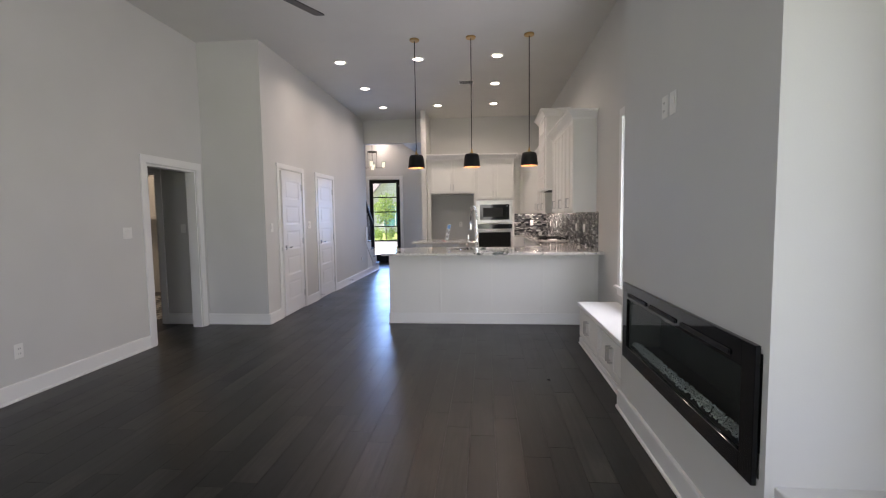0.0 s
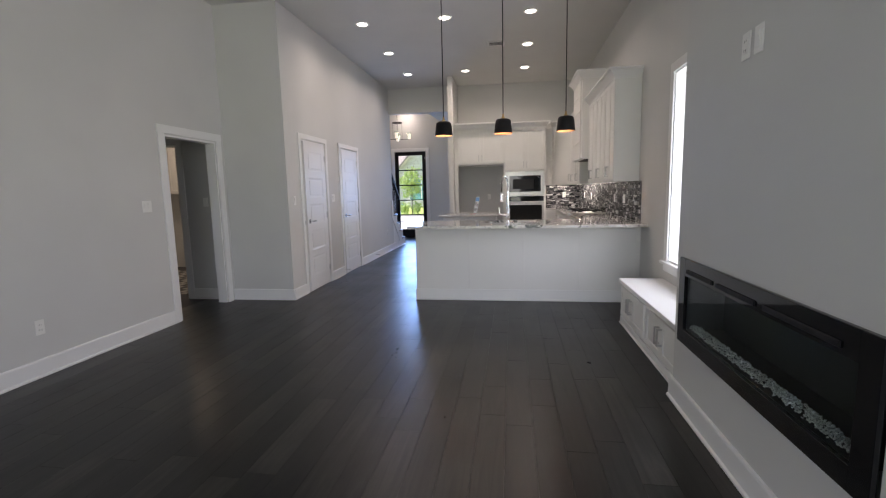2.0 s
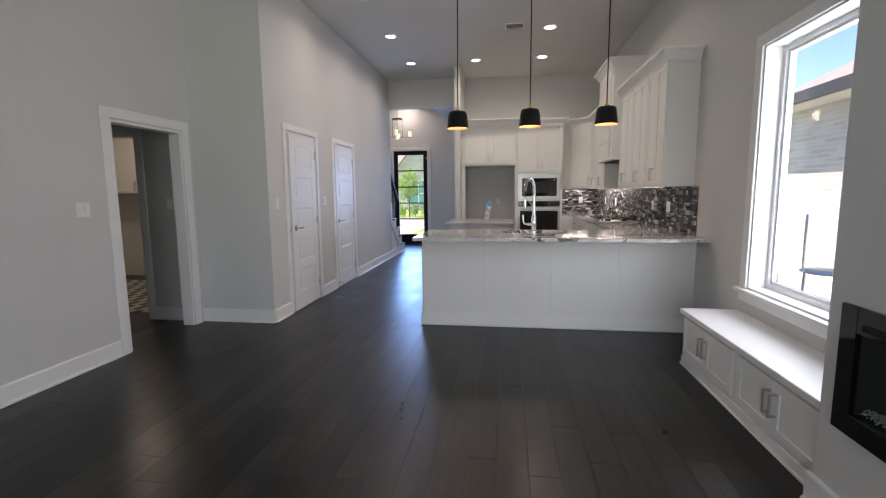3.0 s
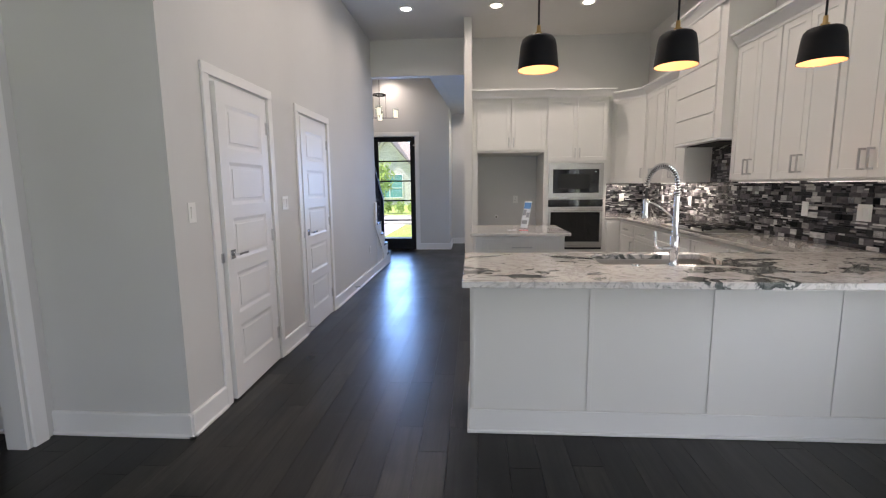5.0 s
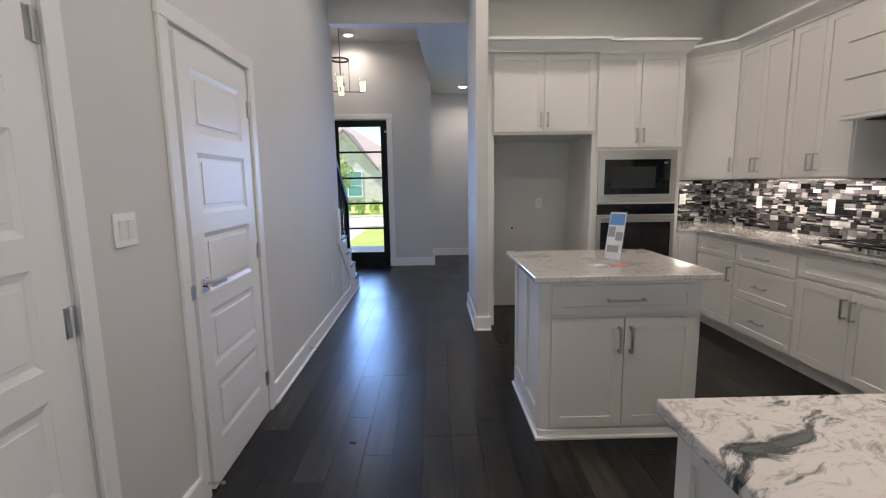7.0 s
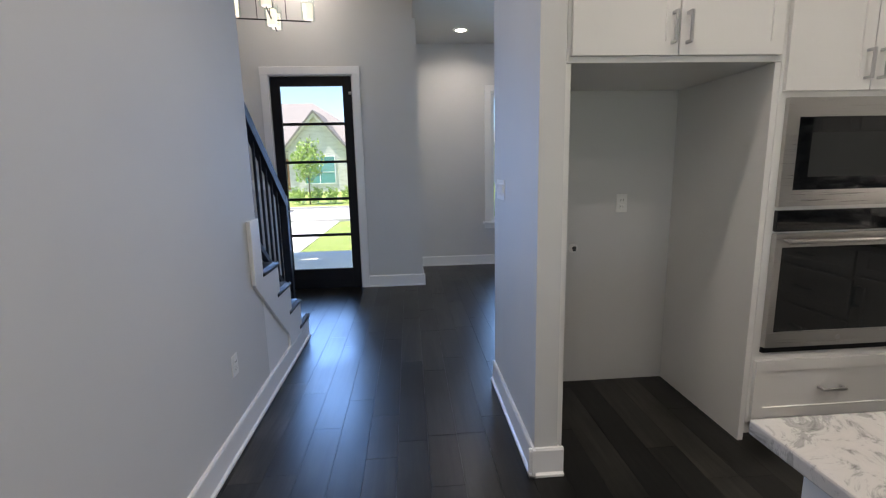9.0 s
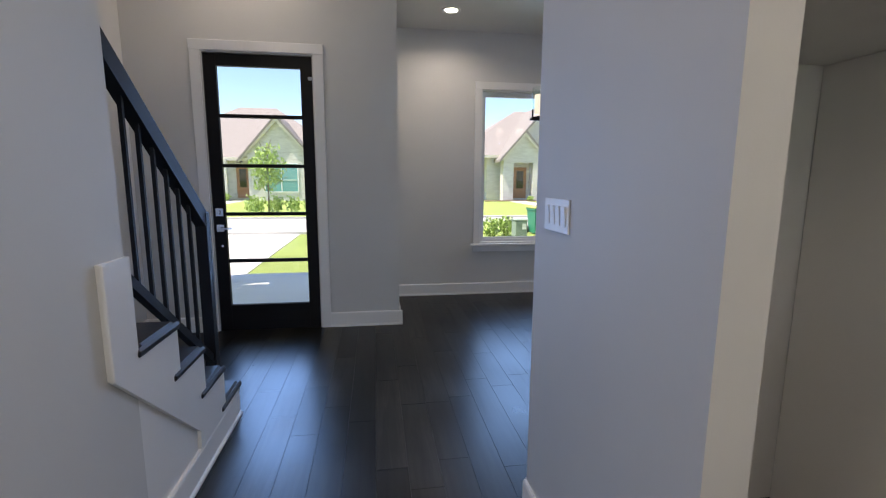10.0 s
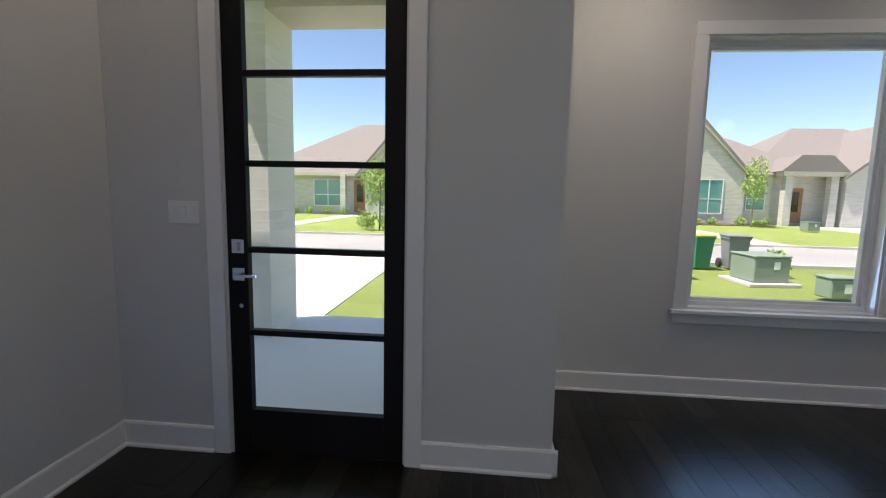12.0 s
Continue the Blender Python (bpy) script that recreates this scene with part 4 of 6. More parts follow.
# corner and right wall cabinets
UB = 1.41
UX = XR - 0.275
corner = thing("corner_wall_cabinet", (0, 0, 0), "white diagonal corner wall cabinet above the tiles", "cabinet")
bm = bmesh.new()
prism(bm, [(1.557, 10.64), (1.70, 10.64), (UX, 10.285), (XR - 0.002, 10.285), (XR - 0.002, 11.068), (1.557, 11.068)], "z", UB, UT)
part("body", bm, CABINET, corner)
L = math.hypot(UX - 1.70, 0.355)
bm = bmesh.new()
shaker(bm, 0.012, L - 0.012, UB + 0.015, UT - 0.025, -0.019)
dd = part("door", bm, CABINET, corner)
dd.matrix_basis = pose(1.70, 10.64, 0, 0, 0, -45.0)
bm = bmesh.new()
handle(bm, (L - 0.04, -0.019, UB + 0.14), 0.13, True)
part("handle", bm, NICKEL, dd, "brushed nickel bar handle")


def wall_unit(ytop, w):
    return cabinet("wall_cabinet", (UX, ytop, 0), -90.0, w - 0.001, 0.328, UB, UT, [("door", 0.008, w / 2 - 0.0015, UB + 0.012, UT - 0.025, "r"), ("door", w / 2 + 0.0015, w - 0.009, UB + 0.012, UT - 0.025, "l")],
                   "white shaker two-door wall cabinet above the tiled splashback", group="kitchen wall cabinets")


wall_unit(10.285, 0.62)
wall_unit(9.665, 0.61)
for i in range(3):
    wall_unit(8.146 - 0.592 * i, 0.592)
bm = bmesh.new()
crown(bm, [(UX - 0.02, 8.14), (UX - 0.02, 6.37), (XR - 0.003, 6.37)], UT - 0.03)
structure("cornice", bm, TRIM, "white cornice on the wall cabinets")
bm = bmesh.new()
crown(bm, [(-0.313, FY - 0.045), (0.735, FY - 0.045), (0.735, FY - 0.024)], UT - 0.02)
crown(bm, [(0.736, FY - 0.022), (1.556, FY - 0.022), (1.556, 10.62), (1.69, 10.62), (UX - 0.018, 10.27), (UX - 0.02, 9.056)], UT - 0.03)
structure("cornice", bm, TRIM, "white cornice on the kitchen cabinets")

# light strips under the wall cabinets
for y in (9.36, 9.98):
    lt = new("undercabinet_lamp", bpy.data.lights.new("undercabinet_lamp", "AREA"))
    lt.data.shape, lt.data.size, lt.data.size_y, lt.data.energy, lt.data.color = "RECTANGLE", 0.03, 0.66, 1.5, (1.0, 0.93, 0.82)
    lt.matrix_basis = pose(XR - 0.12, y, UB - 0.012)
lt = new("undercabinet_lamp", bpy.data.lights.new("undercabinet_lamp", "AREA"))
lt.data.shape, lt.data.size, lt.data.size_y, lt.data.energy, lt.data.color = "RECTANGLE", 0.5, 0.03, 0.8, (1.0, 0.93, 0.82)
lt.matrix_basis = pose(1.9, 10.95, UB - 0.012)

for y0, y1 in ((6.45, 7.20), (7.30, 8.05), (9.12, 9.75)):
    sl = thing("light_strip", (XR - 0.25, (y0 + y1) / 2, UB), "thin lit light strip below the white wall cabinets", "light strip")
    part("housing", boxes((-0.012, 0.012, (y0 - y1) / 2, (y1 - y0) / 2, -0.010, -0.001, 0.001)), PLASTIC, sl)
    part("diffuser", boxes((-0.008, 0.008, (y0 - y1) / 2 + 0.01, (y1 - y0) / 2 - 0.01, -0.0115, -0.0102)), STRIP, sl, "lit diffuser")

# range hood
hd = thing("range_hood", (1.94, 8.60, 1.79), "white panelled hood enclosure above the cooktop", "range hood", -90.0)
W = 0.45
part("body", boxes((-W + 0.003, W - 0.003, 0.0, 0.388, 0.02, 1.21)), CABINET, hd)
for i in range(5):
    part("panel", boxes((-W + 0.004, W - 0.12, -0.018, -0.0, 0.03 + i * 0.235, 0.03 + i * 0.235 + 0.225, 0.003)), CABINET, hd, "white horizontal panel")
part("trim_band", boxes((-W + 0.001, W - 0.001, -0.03, 0.388, 0.0, 0.02, 0.003)), TRIM, hd)
part("grease_filter", boxes((-0.34, 0.34, 0.06, 0.36, -0.008, -0.001)), BLACK, hd, "black filter insert")
bm = bmesh.new()
crown(bm, [(XR - 0.003, 8.15), (1.92, 8.15), (1.92, 9.05), (XR - 0.003, 9.05)][::-1], 2.985)
structure("cornice", bm, TRIM, "white cornice on top of the hood enclosure")

# outlets and switches


def plate(at, rz, gangs=1, kind="switch", name=None, tilt=0):
    """A wall plate; local -y looks into the room."""
    p = thing(name or ("light_switch" if kind == "switch" else "power_outlet"), at, ("white rocker light switch" if kind == "switch" else "white power outlet") + (" plate on the tiled wall" if kind == "tile" else " plate on the wall"), "switch" if kind == "switch" else "outlet", rz)
    w = 0.070 + 0.046 * (gangs - 1)
    part("plate", boxes((-w / 2, w / 2, -0.006, -0.0005, -0.057, 0.057, 0.002)), PLASTIC, p)
    for g in range(gangs):
        x = (g - (gangs - 1) / 2) * 0.046
        if kind == "switch":
            bm = bmesh.new()
            prism(bm, [(-0.006, -0.033), (-0.008, -0.033), (-0.014, 0.033), (-0.006, 0.033)], "x", x - 0.016, x + 0.016)
            part("rocker", bm, PLASTIC, p)
        else:
            for z in (-0.020, 0.020):
                part("socket", boxes((x - 0.016, x + 0.016, -0.009, -0.006, z - 0.014, z + 0.014, 0.002)), PLASTIC, p)
                part("slot", boxes((x - 0.009, x - 0.006, -0.0095, -0.009, z - 0.006, z + 0.005), (x + 0.006, x + 0.009, -0.0095, -0.009, z - 0.006, z + 0.005)), DARKSLOT, p, "dark slots")
    return p


plate((XL, 6.245, 1.262), 90.0)
plate((XL, 7.53, 1.27), 90.0, 2)
plate((XL, 10.585, 0.445), 90.0, 1, "outlet")
plate((-2.705, 4.774, 1.258), 90.0, 2)
plate((-2.705, 3.615, 0.384), 90.0, 1, "outlet")
plate((1.88, 3.0, 1.945), -90.0, 1, "outlet")
plate((1.88, 2.895, 1.945), -90.0, 1)
plate((-0.42, 10.945, 1.288), -90.0, 4)
plate((-2.70, 13.77, 1.27), 0.0, 3)
plate((0.365, 11.07, 1.178), 0.0, 1, "outlet")
plate((-3.01, 6.08, 1.27), 0.0)
for y in (10.27, 9.474, 7.546, 6.995):
    plate((XR - 0.014, y, 1.19), -90.0, 2 if y == 6.995 else 1, "outlet" if y > 8 else "switch")
plate((2.0, 11.07 - 0.014, 1.196), 0.0, 1, "outlet")
v = thing("water_valve_box", (0.063, 11.07, 0.903), "round steel water valve on the niche wall", "valve")
bm = bmesh.new()
lathe(bm, [(0.0, 0.004), (0.028, 0.004), (0.030, 0.0), (0.0, 0.0)], 20)
pp = part("escutcheon", bm, PLASTIC, v)
pp.matrix_basis = pose(0, -0.001, 0, 90)
bm = bmesh.new()
rod(bm, (0, -0.004, 0), (0, -0.04, 0), 0.008)
rod(bm, (0, -0.03, -0.014), (0, -0.03, 0.014), 0.011)
part("tap", bm, DARKSLOT, v, "dark brass tap")


# ---------------------------------------------------------------- stairs
RISE, RUN, N = 0.205, 0.255, 9
st = thing("staircase", (0, 0, 0), "dark wooden stairs with white risers beside the hallway wall", "stairs")
st["kind"] = "structure"
Y0 = 12.18                                # face of the first riser
bm = bmesh.new()
poly = [(Y0, 0.002)]
for i in range(N):
    poly += [(Y0 - RUN * i, 0.2 + RISE * i - 0.032), (Y0 - RUN * (i + 1), 0.2 + RISE * i - 0.032)]
poly += [(Y0 - RUN * N, 0.002)]
prism(bm, poly, "x", -3.095, XL - 0.122)
part("riser_block", bm, TRIM, st, "white risers and stringer")
for i in range(N):
    bm = bmesh.new()
    if i < 4:
        box(bm, XL + 0.001, XL + 0.024, Y0 - RUN * (i + 1) - 0.06, Y0 - RUN * i + 0.03, 0.2 + RISE * i - 0.036, 0.2 + RISE * i, 0.011)
    box(bm, -3.094, XL + 0.001 if i < 4 else XL - 0.122, Y0 - RUN * (i + 1) + 0.002, Y0 - RUN * i + 0.03, 0.2 + RISE * i - 0.036, 0.2 + RISE * i, 0.011)
    part("tread", bm, BLACK_WOOD, st, "black stained wooden tread")
bm = bmesh.new()
poly = [(Y0, 0.002)]
for i in range(4):
    poly += [(Y0 - RUN * i, 0.2 + RISE * i - 0.032), (Y0 - RUN * (i + 1) if i < 3 else 11.11, 0.2 + RISE * i - 0.032)]
poly += [(11.11, 0.002)]
prism(bm, poly, "x", XL - 0.121, XL - 0.001)
part("stair_wall", bm, TRIM, st, "white stepped wall below the treads")
# painted stringer board on the wall face
bm = bmesh.new()
poly = [(10.945, 0.77), (11.575, 0.235), (11.575, 0.145), (12.191, 0.145), (12.191, 0.166)]
for i in range(4):
    poly += [(Y0 - RUN * i + 0.008, 0.166 + RISE * i), (Y0 - RUN * (i + 1) + 0.008, 0.166 + RISE * i)]
poly = poly[:-1] + [(11.112, 0.166 + RISE * 3), (11.112, 1.145), (10.945, 1.145)]
prism(bm, poly, "x", XL, XL + 0.016)
part("stringer", bm, TRIM, st, "white stepped stringer board")
part("trim_bead", boxes((XL + 0.016, XL + 0.03, 10.929, 10.95, 0.77, 1.145, 0.003)), TRIM, st)

rail = thing("stair_railing", (0, 0, 0), "black square steel stair railing with thin balusters", "railing")
RX = -1.99
slope = RISE / RUN
py = 12.13
bm = boxes((RX - 0.03, RX + 0.03, py - 0.03, py + 0.03, 0.002, 1.222, 0.003))
part("post", bm, BLACK, rail)


def sloped(name, y0, y1, zc, hh, hw, mt):
    """A bar that rises towards -y; zc is its centre height at the post."""
    bm = bmesh.new()
    za, zb = zc + (py - y0) * slope, zc + (py - y1) * slope
    prism(bm, [(y0, za - hh), (y0, za + hh), (y1, zb + hh), (y1, zb - hh)], "x", RX - hw, RX + hw)
    part(name, bm, mt, rail)


sloped("top_rail", py + 0.03, 9.95, 1.172, 0.05, 0.028, BLACK)
sloped("bottom_rail", py - 0.03, 9.95, 0.365, 0.026, 0.018, BLACK)
for i in range(17):
    y = py - 0.177 - 0.111 * i
    zc0, zc1 = 0.365 + (py - y) * slope, 1.172 + (py - y) * slope
    part("baluster", boxes((RX - 0.008, RX + 0.008, y - 0.008, y + 0.008, zc0 + 0.018, zc1 - 0.042)), BLACK, rail)
bm = bmesh.new()
box(bm, RX - 0.045, RX + 0.045, py - 0.045, py + 0.045, 0.201, 0.207)
part("base_plate", bm, BLACK, rail)

# ---------------------------------------------------------------- ceiling fittings


def downlight(x, y, z):
    d = thing("downlight", (x, y, z), "round white recessed ceiling downlight, lit", "ceiling light", 0.0, "recessed ceiling lights")
    bm = bmesh.new()
    lathe(bm, [(0.062, -0.004), (0.075, -0.012), (0.092, -0.010), (0.096, -0.001)], 32)
    part("trim_ring", bm, PLASTIC, d, smooth=True)
    bm = bmesh.new()
    lathe(bm, [(0.0, -0.005), (0.063, -0.005)], 32)
    part("diffuser", bm, LED, d, "bright diffuser")
    lt = new("downlight_lamp", bpy.data.lights.new("downlight_lamp", "AREA"))
    lt.data.shape, lt.data.size, lt.data.energy, lt.data.color = "DISK", 0.12, LAMP_DOWN, (1.0, 0.93, 0.82)
    lt.data.spread = radians(150)
    lt.matrix_basis = pose(x, y, z - 0.02)


for x in (-1.143, -0.01, 1.114):
    for y in (7.05, 8.409, 9.816):
        if (x, y) != (-0.01, 8.409):
            downlight(x, y, H)
downlight(-0.26, 14.225, HD)
downlight(1.9, 14.225, HD)
downlight(-2.09, 13.45, HF)

vt = thing("ceiling_vent", (0.63, 8.27, H), "white slatted air vent in the ceiling", "vent")
part("frame", boxes((-0.13, 0.13, -0.10, -0.08, -0.012, -0.001), (-0.13, 0.13, 0.08, 0.10, -0.012, -0.001), (-0.13, -0.11, -0.08, 0.08, -0.012, -0.001), (0.11, 0.13, -0.08, 0.08, -0.012, -0.001)), PLASTIC, vt)
# no real duct: a dark plate gives the shade behind the slats
part("backing", boxes((-0.11, 0.11, -0.08, 0.08, -0.003, -0.001)), DARKSLOT, vt, "dark plate painted as the shade inside the duct")
for i in range(6):
    bm = bmesh.new()
    prism(bm, [(-0.07 + i * 0.026, -0.011), (-0.056 + i * 0.026, -0.004), (-0.054 + i * 0.026, -0.005), (-0.068 + i * 0.026, -0.012)], "x", -0.108, 0.108)
    part("slat", bm, PLASTIC, vt)

def pendant(x, y):
    p = thing("pendant_light", (x, y, H), "black dome pendant with a brass cap on a long cord", "pendant light", 0.0, "pendants above the peninsula")
    drop = H - 2.006
    bm = bmesh.new()
    lathe(bm, [(0.0, -0.022), (0.055, -0.022), (0.062, -0.016), (0.062, -0.001)], 28)
    part("canopy", bm, BRASS, p, "brass canopy", smooth=True)
    bm = bmesh.new()
    rod(bm, (0, 0, -0.022), (0, 0, -drop + 0.20), 0.0055, 10)
    part("stem", bm, BLACK, p)
    bm = bmesh.new()
    lathe(bm, [(0.0, 0.225), (0.010, 0.225), (0.012, 0.19), (0.020, 0.188), (0.020, 0.168), (0.0, 0.168)], 20, (0, 0, -drop))
    part("cap", bm, BRASS, p, "brass cap", smooth=True)
    prof = [(0.0, 0.170), (0.050, 0.170), (0.075, 0.164), (0.088, 0.150), (0.095, 0.120), (0.108, 0.0)]
    bm = bmesh.new()
    lathe(bm, prof + [(0.105, 0.0)] , 40, (0, 0, -drop))
    part("shade", bm, BLACK, p, smooth=True)
    bm = bmesh.new()
    lathe(bm, [(0.1045, 0.001), (0.092, 0.118), (0.085, 0.147), (0.072, 0.160), (0.048, 0.166), (0.0, 0.166)], 40, (0, 0, -drop))
    part("shade_lining", bm, SHADE_INNER, p, "pale inner lining", smooth=True)
    bm = bmesh.new()
    bmesh.ops.create_icosphere(bm, subdivisions=2, radius=0.028, matrix=Matrix.Translation((0, 0, -drop + 0.10)))
    part("bulb", bm, BULB, p, "glowing bulb", smooth=True)
    lt = new("pendant_lamp", bpy.data.lights.new("pendant_lamp", "POINT"))
    lt.data.energy, lt.data.color, lt.data.shadow_soft_size = 0.22, (1.0, 0.66, 0.38), 0.03
    lt.matrix_basis = pose(x, y, 2.006 + 0.05)


for x in (0.052, 0.766, 1.49):
    pendant(x, 6.34)

fan = thing("ceiling_fan", (-0.94, 3.80, H), "black ceiling fan with long blades", "ceiling fan", 64.0)
bm = bmesh.new()
lathe(bm, [(0.0, -0.05), (0.05, -0.05), (0.065, -0.001)], 28)
rod(bm, (0, 0, -0.05), (0, 0, -0.33), 0.013)
lathe(bm, [(0.0, -0.30), (0.05, -0.30), (0.10, -0.33), (0.11, -0.40), (0.09, -0.45), (0.0, -0.46)], 28)
part("motor", bm, BLACK, fan, smooth=True)
for k in range(3):
    bm = bmesh.new()
    a = radians(120 * k)
    prism(bm, [(0.08, -0.045), (0.20, -0.06), (0.88, -0.065), (0.90, -0.05), (0.90, 0.05), (0.88, 0.065), (0.20, 0.06), (0.08, 0.045)], "z", -0.404, -0.397)
    for vv in bm.verts:
        vv.co.z += vv.co.y * 0.2
    bm.transform(Matrix.Rotation(a, 4, "Z"))
    part("blade", bm, BLACK_WOOD, fan, "black blade")


def candle(bm_holder, parent, x, y, z, r=0.045, h=0.115, tube_r=0.062):
    bm = bmesh.new()
    lathe(bm, [(0.0, 0.004), (r * 0.93, 0.004), (r, h * 0.96), (r * 0.94, h), (0.0, h)], 28, (x, y, z))
    part("shade", bm, SHADE_GLOW, parent, "lit opal glass shade", smooth=True)
    bm = bmesh.new()
    lathe(bm, [(tube_r, 0.0), (tube_r, h * 1.35), (tube_r - 0.003, h * 1.35), (tube_r - 0.003, 0.0)], 32, (x, y, z))
    g = part("glass_cylinder", bm, GLASS, parent, "clear glass cylinder", smooth=True)
    g.visible_shadow = False


def dining_chandelier():
    c = thing("linear_chandelier", (0.81, 13.02, HD), "black linear chandelier with lit opal glass shades", "chandelier")
    zb = -1.206
    L = 1.26
    bm = boxes((-L / 2, L / 2, -0.010, 0.010, zb, zb + 0.02, 0.002))
    xs = [-0.54, -0.18, 0.18, 0.54]
    for x in xs:
        box(bm, x - 0.075, x + 0.075, -0.008, 0.008, zb + 0.02, zb + 0.03, 0.002)
        box(bm, x - 0.008, x + 0.008, -0.075, 0.075, zb + 0.03, zb + 0.04, 0.002)
        for u, v in ((-0.07, 0), (0.07, 0), (0, -0.07), (0, 0.07)):
            box(bm, x + u - 0.005, x + u + 0.005, v - 0.005, v + 0.005, zb + 0.03, zb + 0.085)
    part("frame", bm, BLACK, c)
    for x in (-0.36, 0.36):
        bm = bmesh.new()
        rod(bm, (x, 0, zb + 0.02), (x, 0, -0.01), 0.006)
        part("stem", bm, BRASS, c, "brass stem")
    part("canopy", boxes((-0.50, 0.50, -0.06, 0.06, -0.025, -0.001, 0.003)), BLACK, c)
    for x in xs:
        candle(None, c, x, 0, zb + 0.042, 0.054, 0.155, 0.074)
        lt = new("chandelier_lamp", bpy.data.lights.new("chandelier_lamp", "POINT"))
        lt.data.energy, lt.data.color, lt.data.shadow_soft_size = 0.35, (1.0, 0.85, 0.65), 0.08
        lt.matrix_basis = pose(0.81 + x, 13.02, HD + zb + 0.31)


dining_chandelier()


def foyer_chandelier(x, y, z):
    c = thing("foyer_chandelier", (x, y, HF), "dark metal chandelier with lit opal glass shades", "chandelier")
    zb = z - HF
    bm = bmesh.new()
    rod(bm, (0, 0, -0.02), (0, 0, zb + 0.42), 0.005)
    lathe(bm, [(0.0, -0.025), (0.06, -0.025), (0.06, -0.001)], 24)
    part("stem", bm, BLACK, c)
    bm = bmesh.new()
    lathe(bm, [(0.113, 0.0), (0.126, 0.0), (0.126, 0.022), (0.113, 0.022), (0.113, 0.0)], 32, (0, 0, zb + 0.41))
    for k in range(2):
        a = math.pi / 2 * k
        rod(bm, (0.118 * math.cos(a), 0.118 * math.sin(a), zb + 0.42), (-0.118 * math.cos(a), -0.118 * math.sin(a), zb + 0.42), 0.004)
    for k in range(4):
        a = math.pi / 2 * k + 0.15
        rod(bm, (0.118 * math.cos(a), 0.118 * math.sin(a), zb), (0.118 * math.cos(a), 0.118 * math.sin(a), zb + 0.42), 0.0035, 8)
        rod(bm, (0, 0, zb), (0.32 * math.cos(a), 0.32 * math.sin(a), zb), 0.006, 8)
    part("frame", bm, BLACK, c)
    for k in range(4):
        a = math.pi / 2 * k + 0.15
        candle(None, c, 0.30 * math.cos(a), 0.30 * math.sin(a), zb + 0.008, 0.042, 0.13, 0.058)
    candle(None, c, 0, 0, zb - 0.05, 0.042, 0.13, 0.058)
    lt = new("chandelier_lamp", bpy.data.lights.new("chandelier_lamp", "POINT"))
    lt.data.energy, lt.data.color, lt.data.shadow_soft_size = 2.5, (1.0, 0.85, 0.65), 0.1
    lt.matrix_basis = pose(x, y, z + 0.22)


foyer_chandelier(-2.07, 12.55, 2.69)

# ---------------------------------------------------------------- laundry room beyond the doorway
cabinet("wall_cabinet", (-6.05, 8.20, 0), 0.0, 1.6, 0.338, 1.39, 2.45, [("door", 0.01, 0.795, 1.40, 2.44, "r"), ("door", 0.805, 1.59, 1.40, 2.44, "l")], "white shaker wall cabinet in the laundry room")
for i in range(12):
    for j in range(9):
        x, y = -3.50 - 0.2 * i, 6.32 + 0.2 * j
        part("floor_tile", boxes((x - 0.198, x - 0.001, y, y + 0.197, 0.0, 0.008)), PATTERN, bpy.data.objects["floor"])
# unseen lamp, added to brighten the room beyond the doorway
lt = new("laundry_fill_lamp", bpy.data.lights.new("laundry_fill_lamp", "AREA"))
lt.data.shape, lt.data.size, lt.data.energy, lt.data.color = "DISK", 0.3, 4.5, (1.0, 0.86, 0.66)
lt.matrix_basis = pose(-4.6, 7.3, 2.65)


# ---------------------------------------------------------------- outdoors
def grass_mat(name, c1, c2, scale):
    return grained(name, c1, c2, 0.9, (scale, scale, scale), 220, 0.8, dist=0.03)


LAWN = grass_mat("lawn_grass", (0.23, 0.30, 0.07), (0.30, 0.37, 0.10), 1.5)
CONCRETE = grained("pale_concrete", (0.46, 0.44, 0.42), (0.54, 0.52, 0.50), 0.8, (2, 2, 2), 90, 0.3)
# lighter copy of the concrete; the porch's bright daylight is in its colour
PORCHCON = grained("lit_pale_concrete", (0.76, 0.75, 0.74), (0.82, 0.81, 0.80), 0.7, (2, 2, 2), 90, 0.2)
ASPHALT = grained("street_concrete", (0.30, 0.29, 0.29), (0.36, 0.35, 0.35), 0.85, (1, 1, 1), 60, 0.3)
SHINGLE = grained("roof_shingle", (0.205, 0.18, 0.175), (0.26, 0.23, 0.225), 0.9, (8, 8, 8), 14, 0.6, dist=0.03)
STONE = grained("pale_stone_trim", (0.55, 0.51, 0.45), (0.62, 0.58, 0.52), 0.8, (4, 4, 4), 60, 0.3)
WOODDOOR = grained("oak_door", (0.28, 0.13, 0.06), (0.36, 0.18, 0.09), 0.5, (8, 8, 2), 30, 0.2)
GREENPL = mat("green_bin_plastic", (0.02, 0.22, 0.13), 0.5)
GREYPL = mat("grey_bin_plastic", (0.22, 0.24, 0.26), 0.5)
UTIL = grained("utility_green_paint", (0.20, 0.26, 0.21), (0.24, 0.30, 0.25), 0.5, (3, 3, 3), 60, 0.1)
LEAF = grained("leaf_green", (0.26, 0.38, 0.09), (0.38, 0.50, 0.15), 0.6, (6, 6, 6), 40, 0.1)
BARK = grained("bark", (0.16, 0.12, 0.09), (0.24, 0.19, 0.15), 0.9, (8, 8, 3), 60, 0.5)
MULCH = grained("mulch", (0.10, 0.06, 0.045), (0.16, 0.10, 0.07), 0.95, (12, 12, 12), 80, 0.8, dist=0.02)


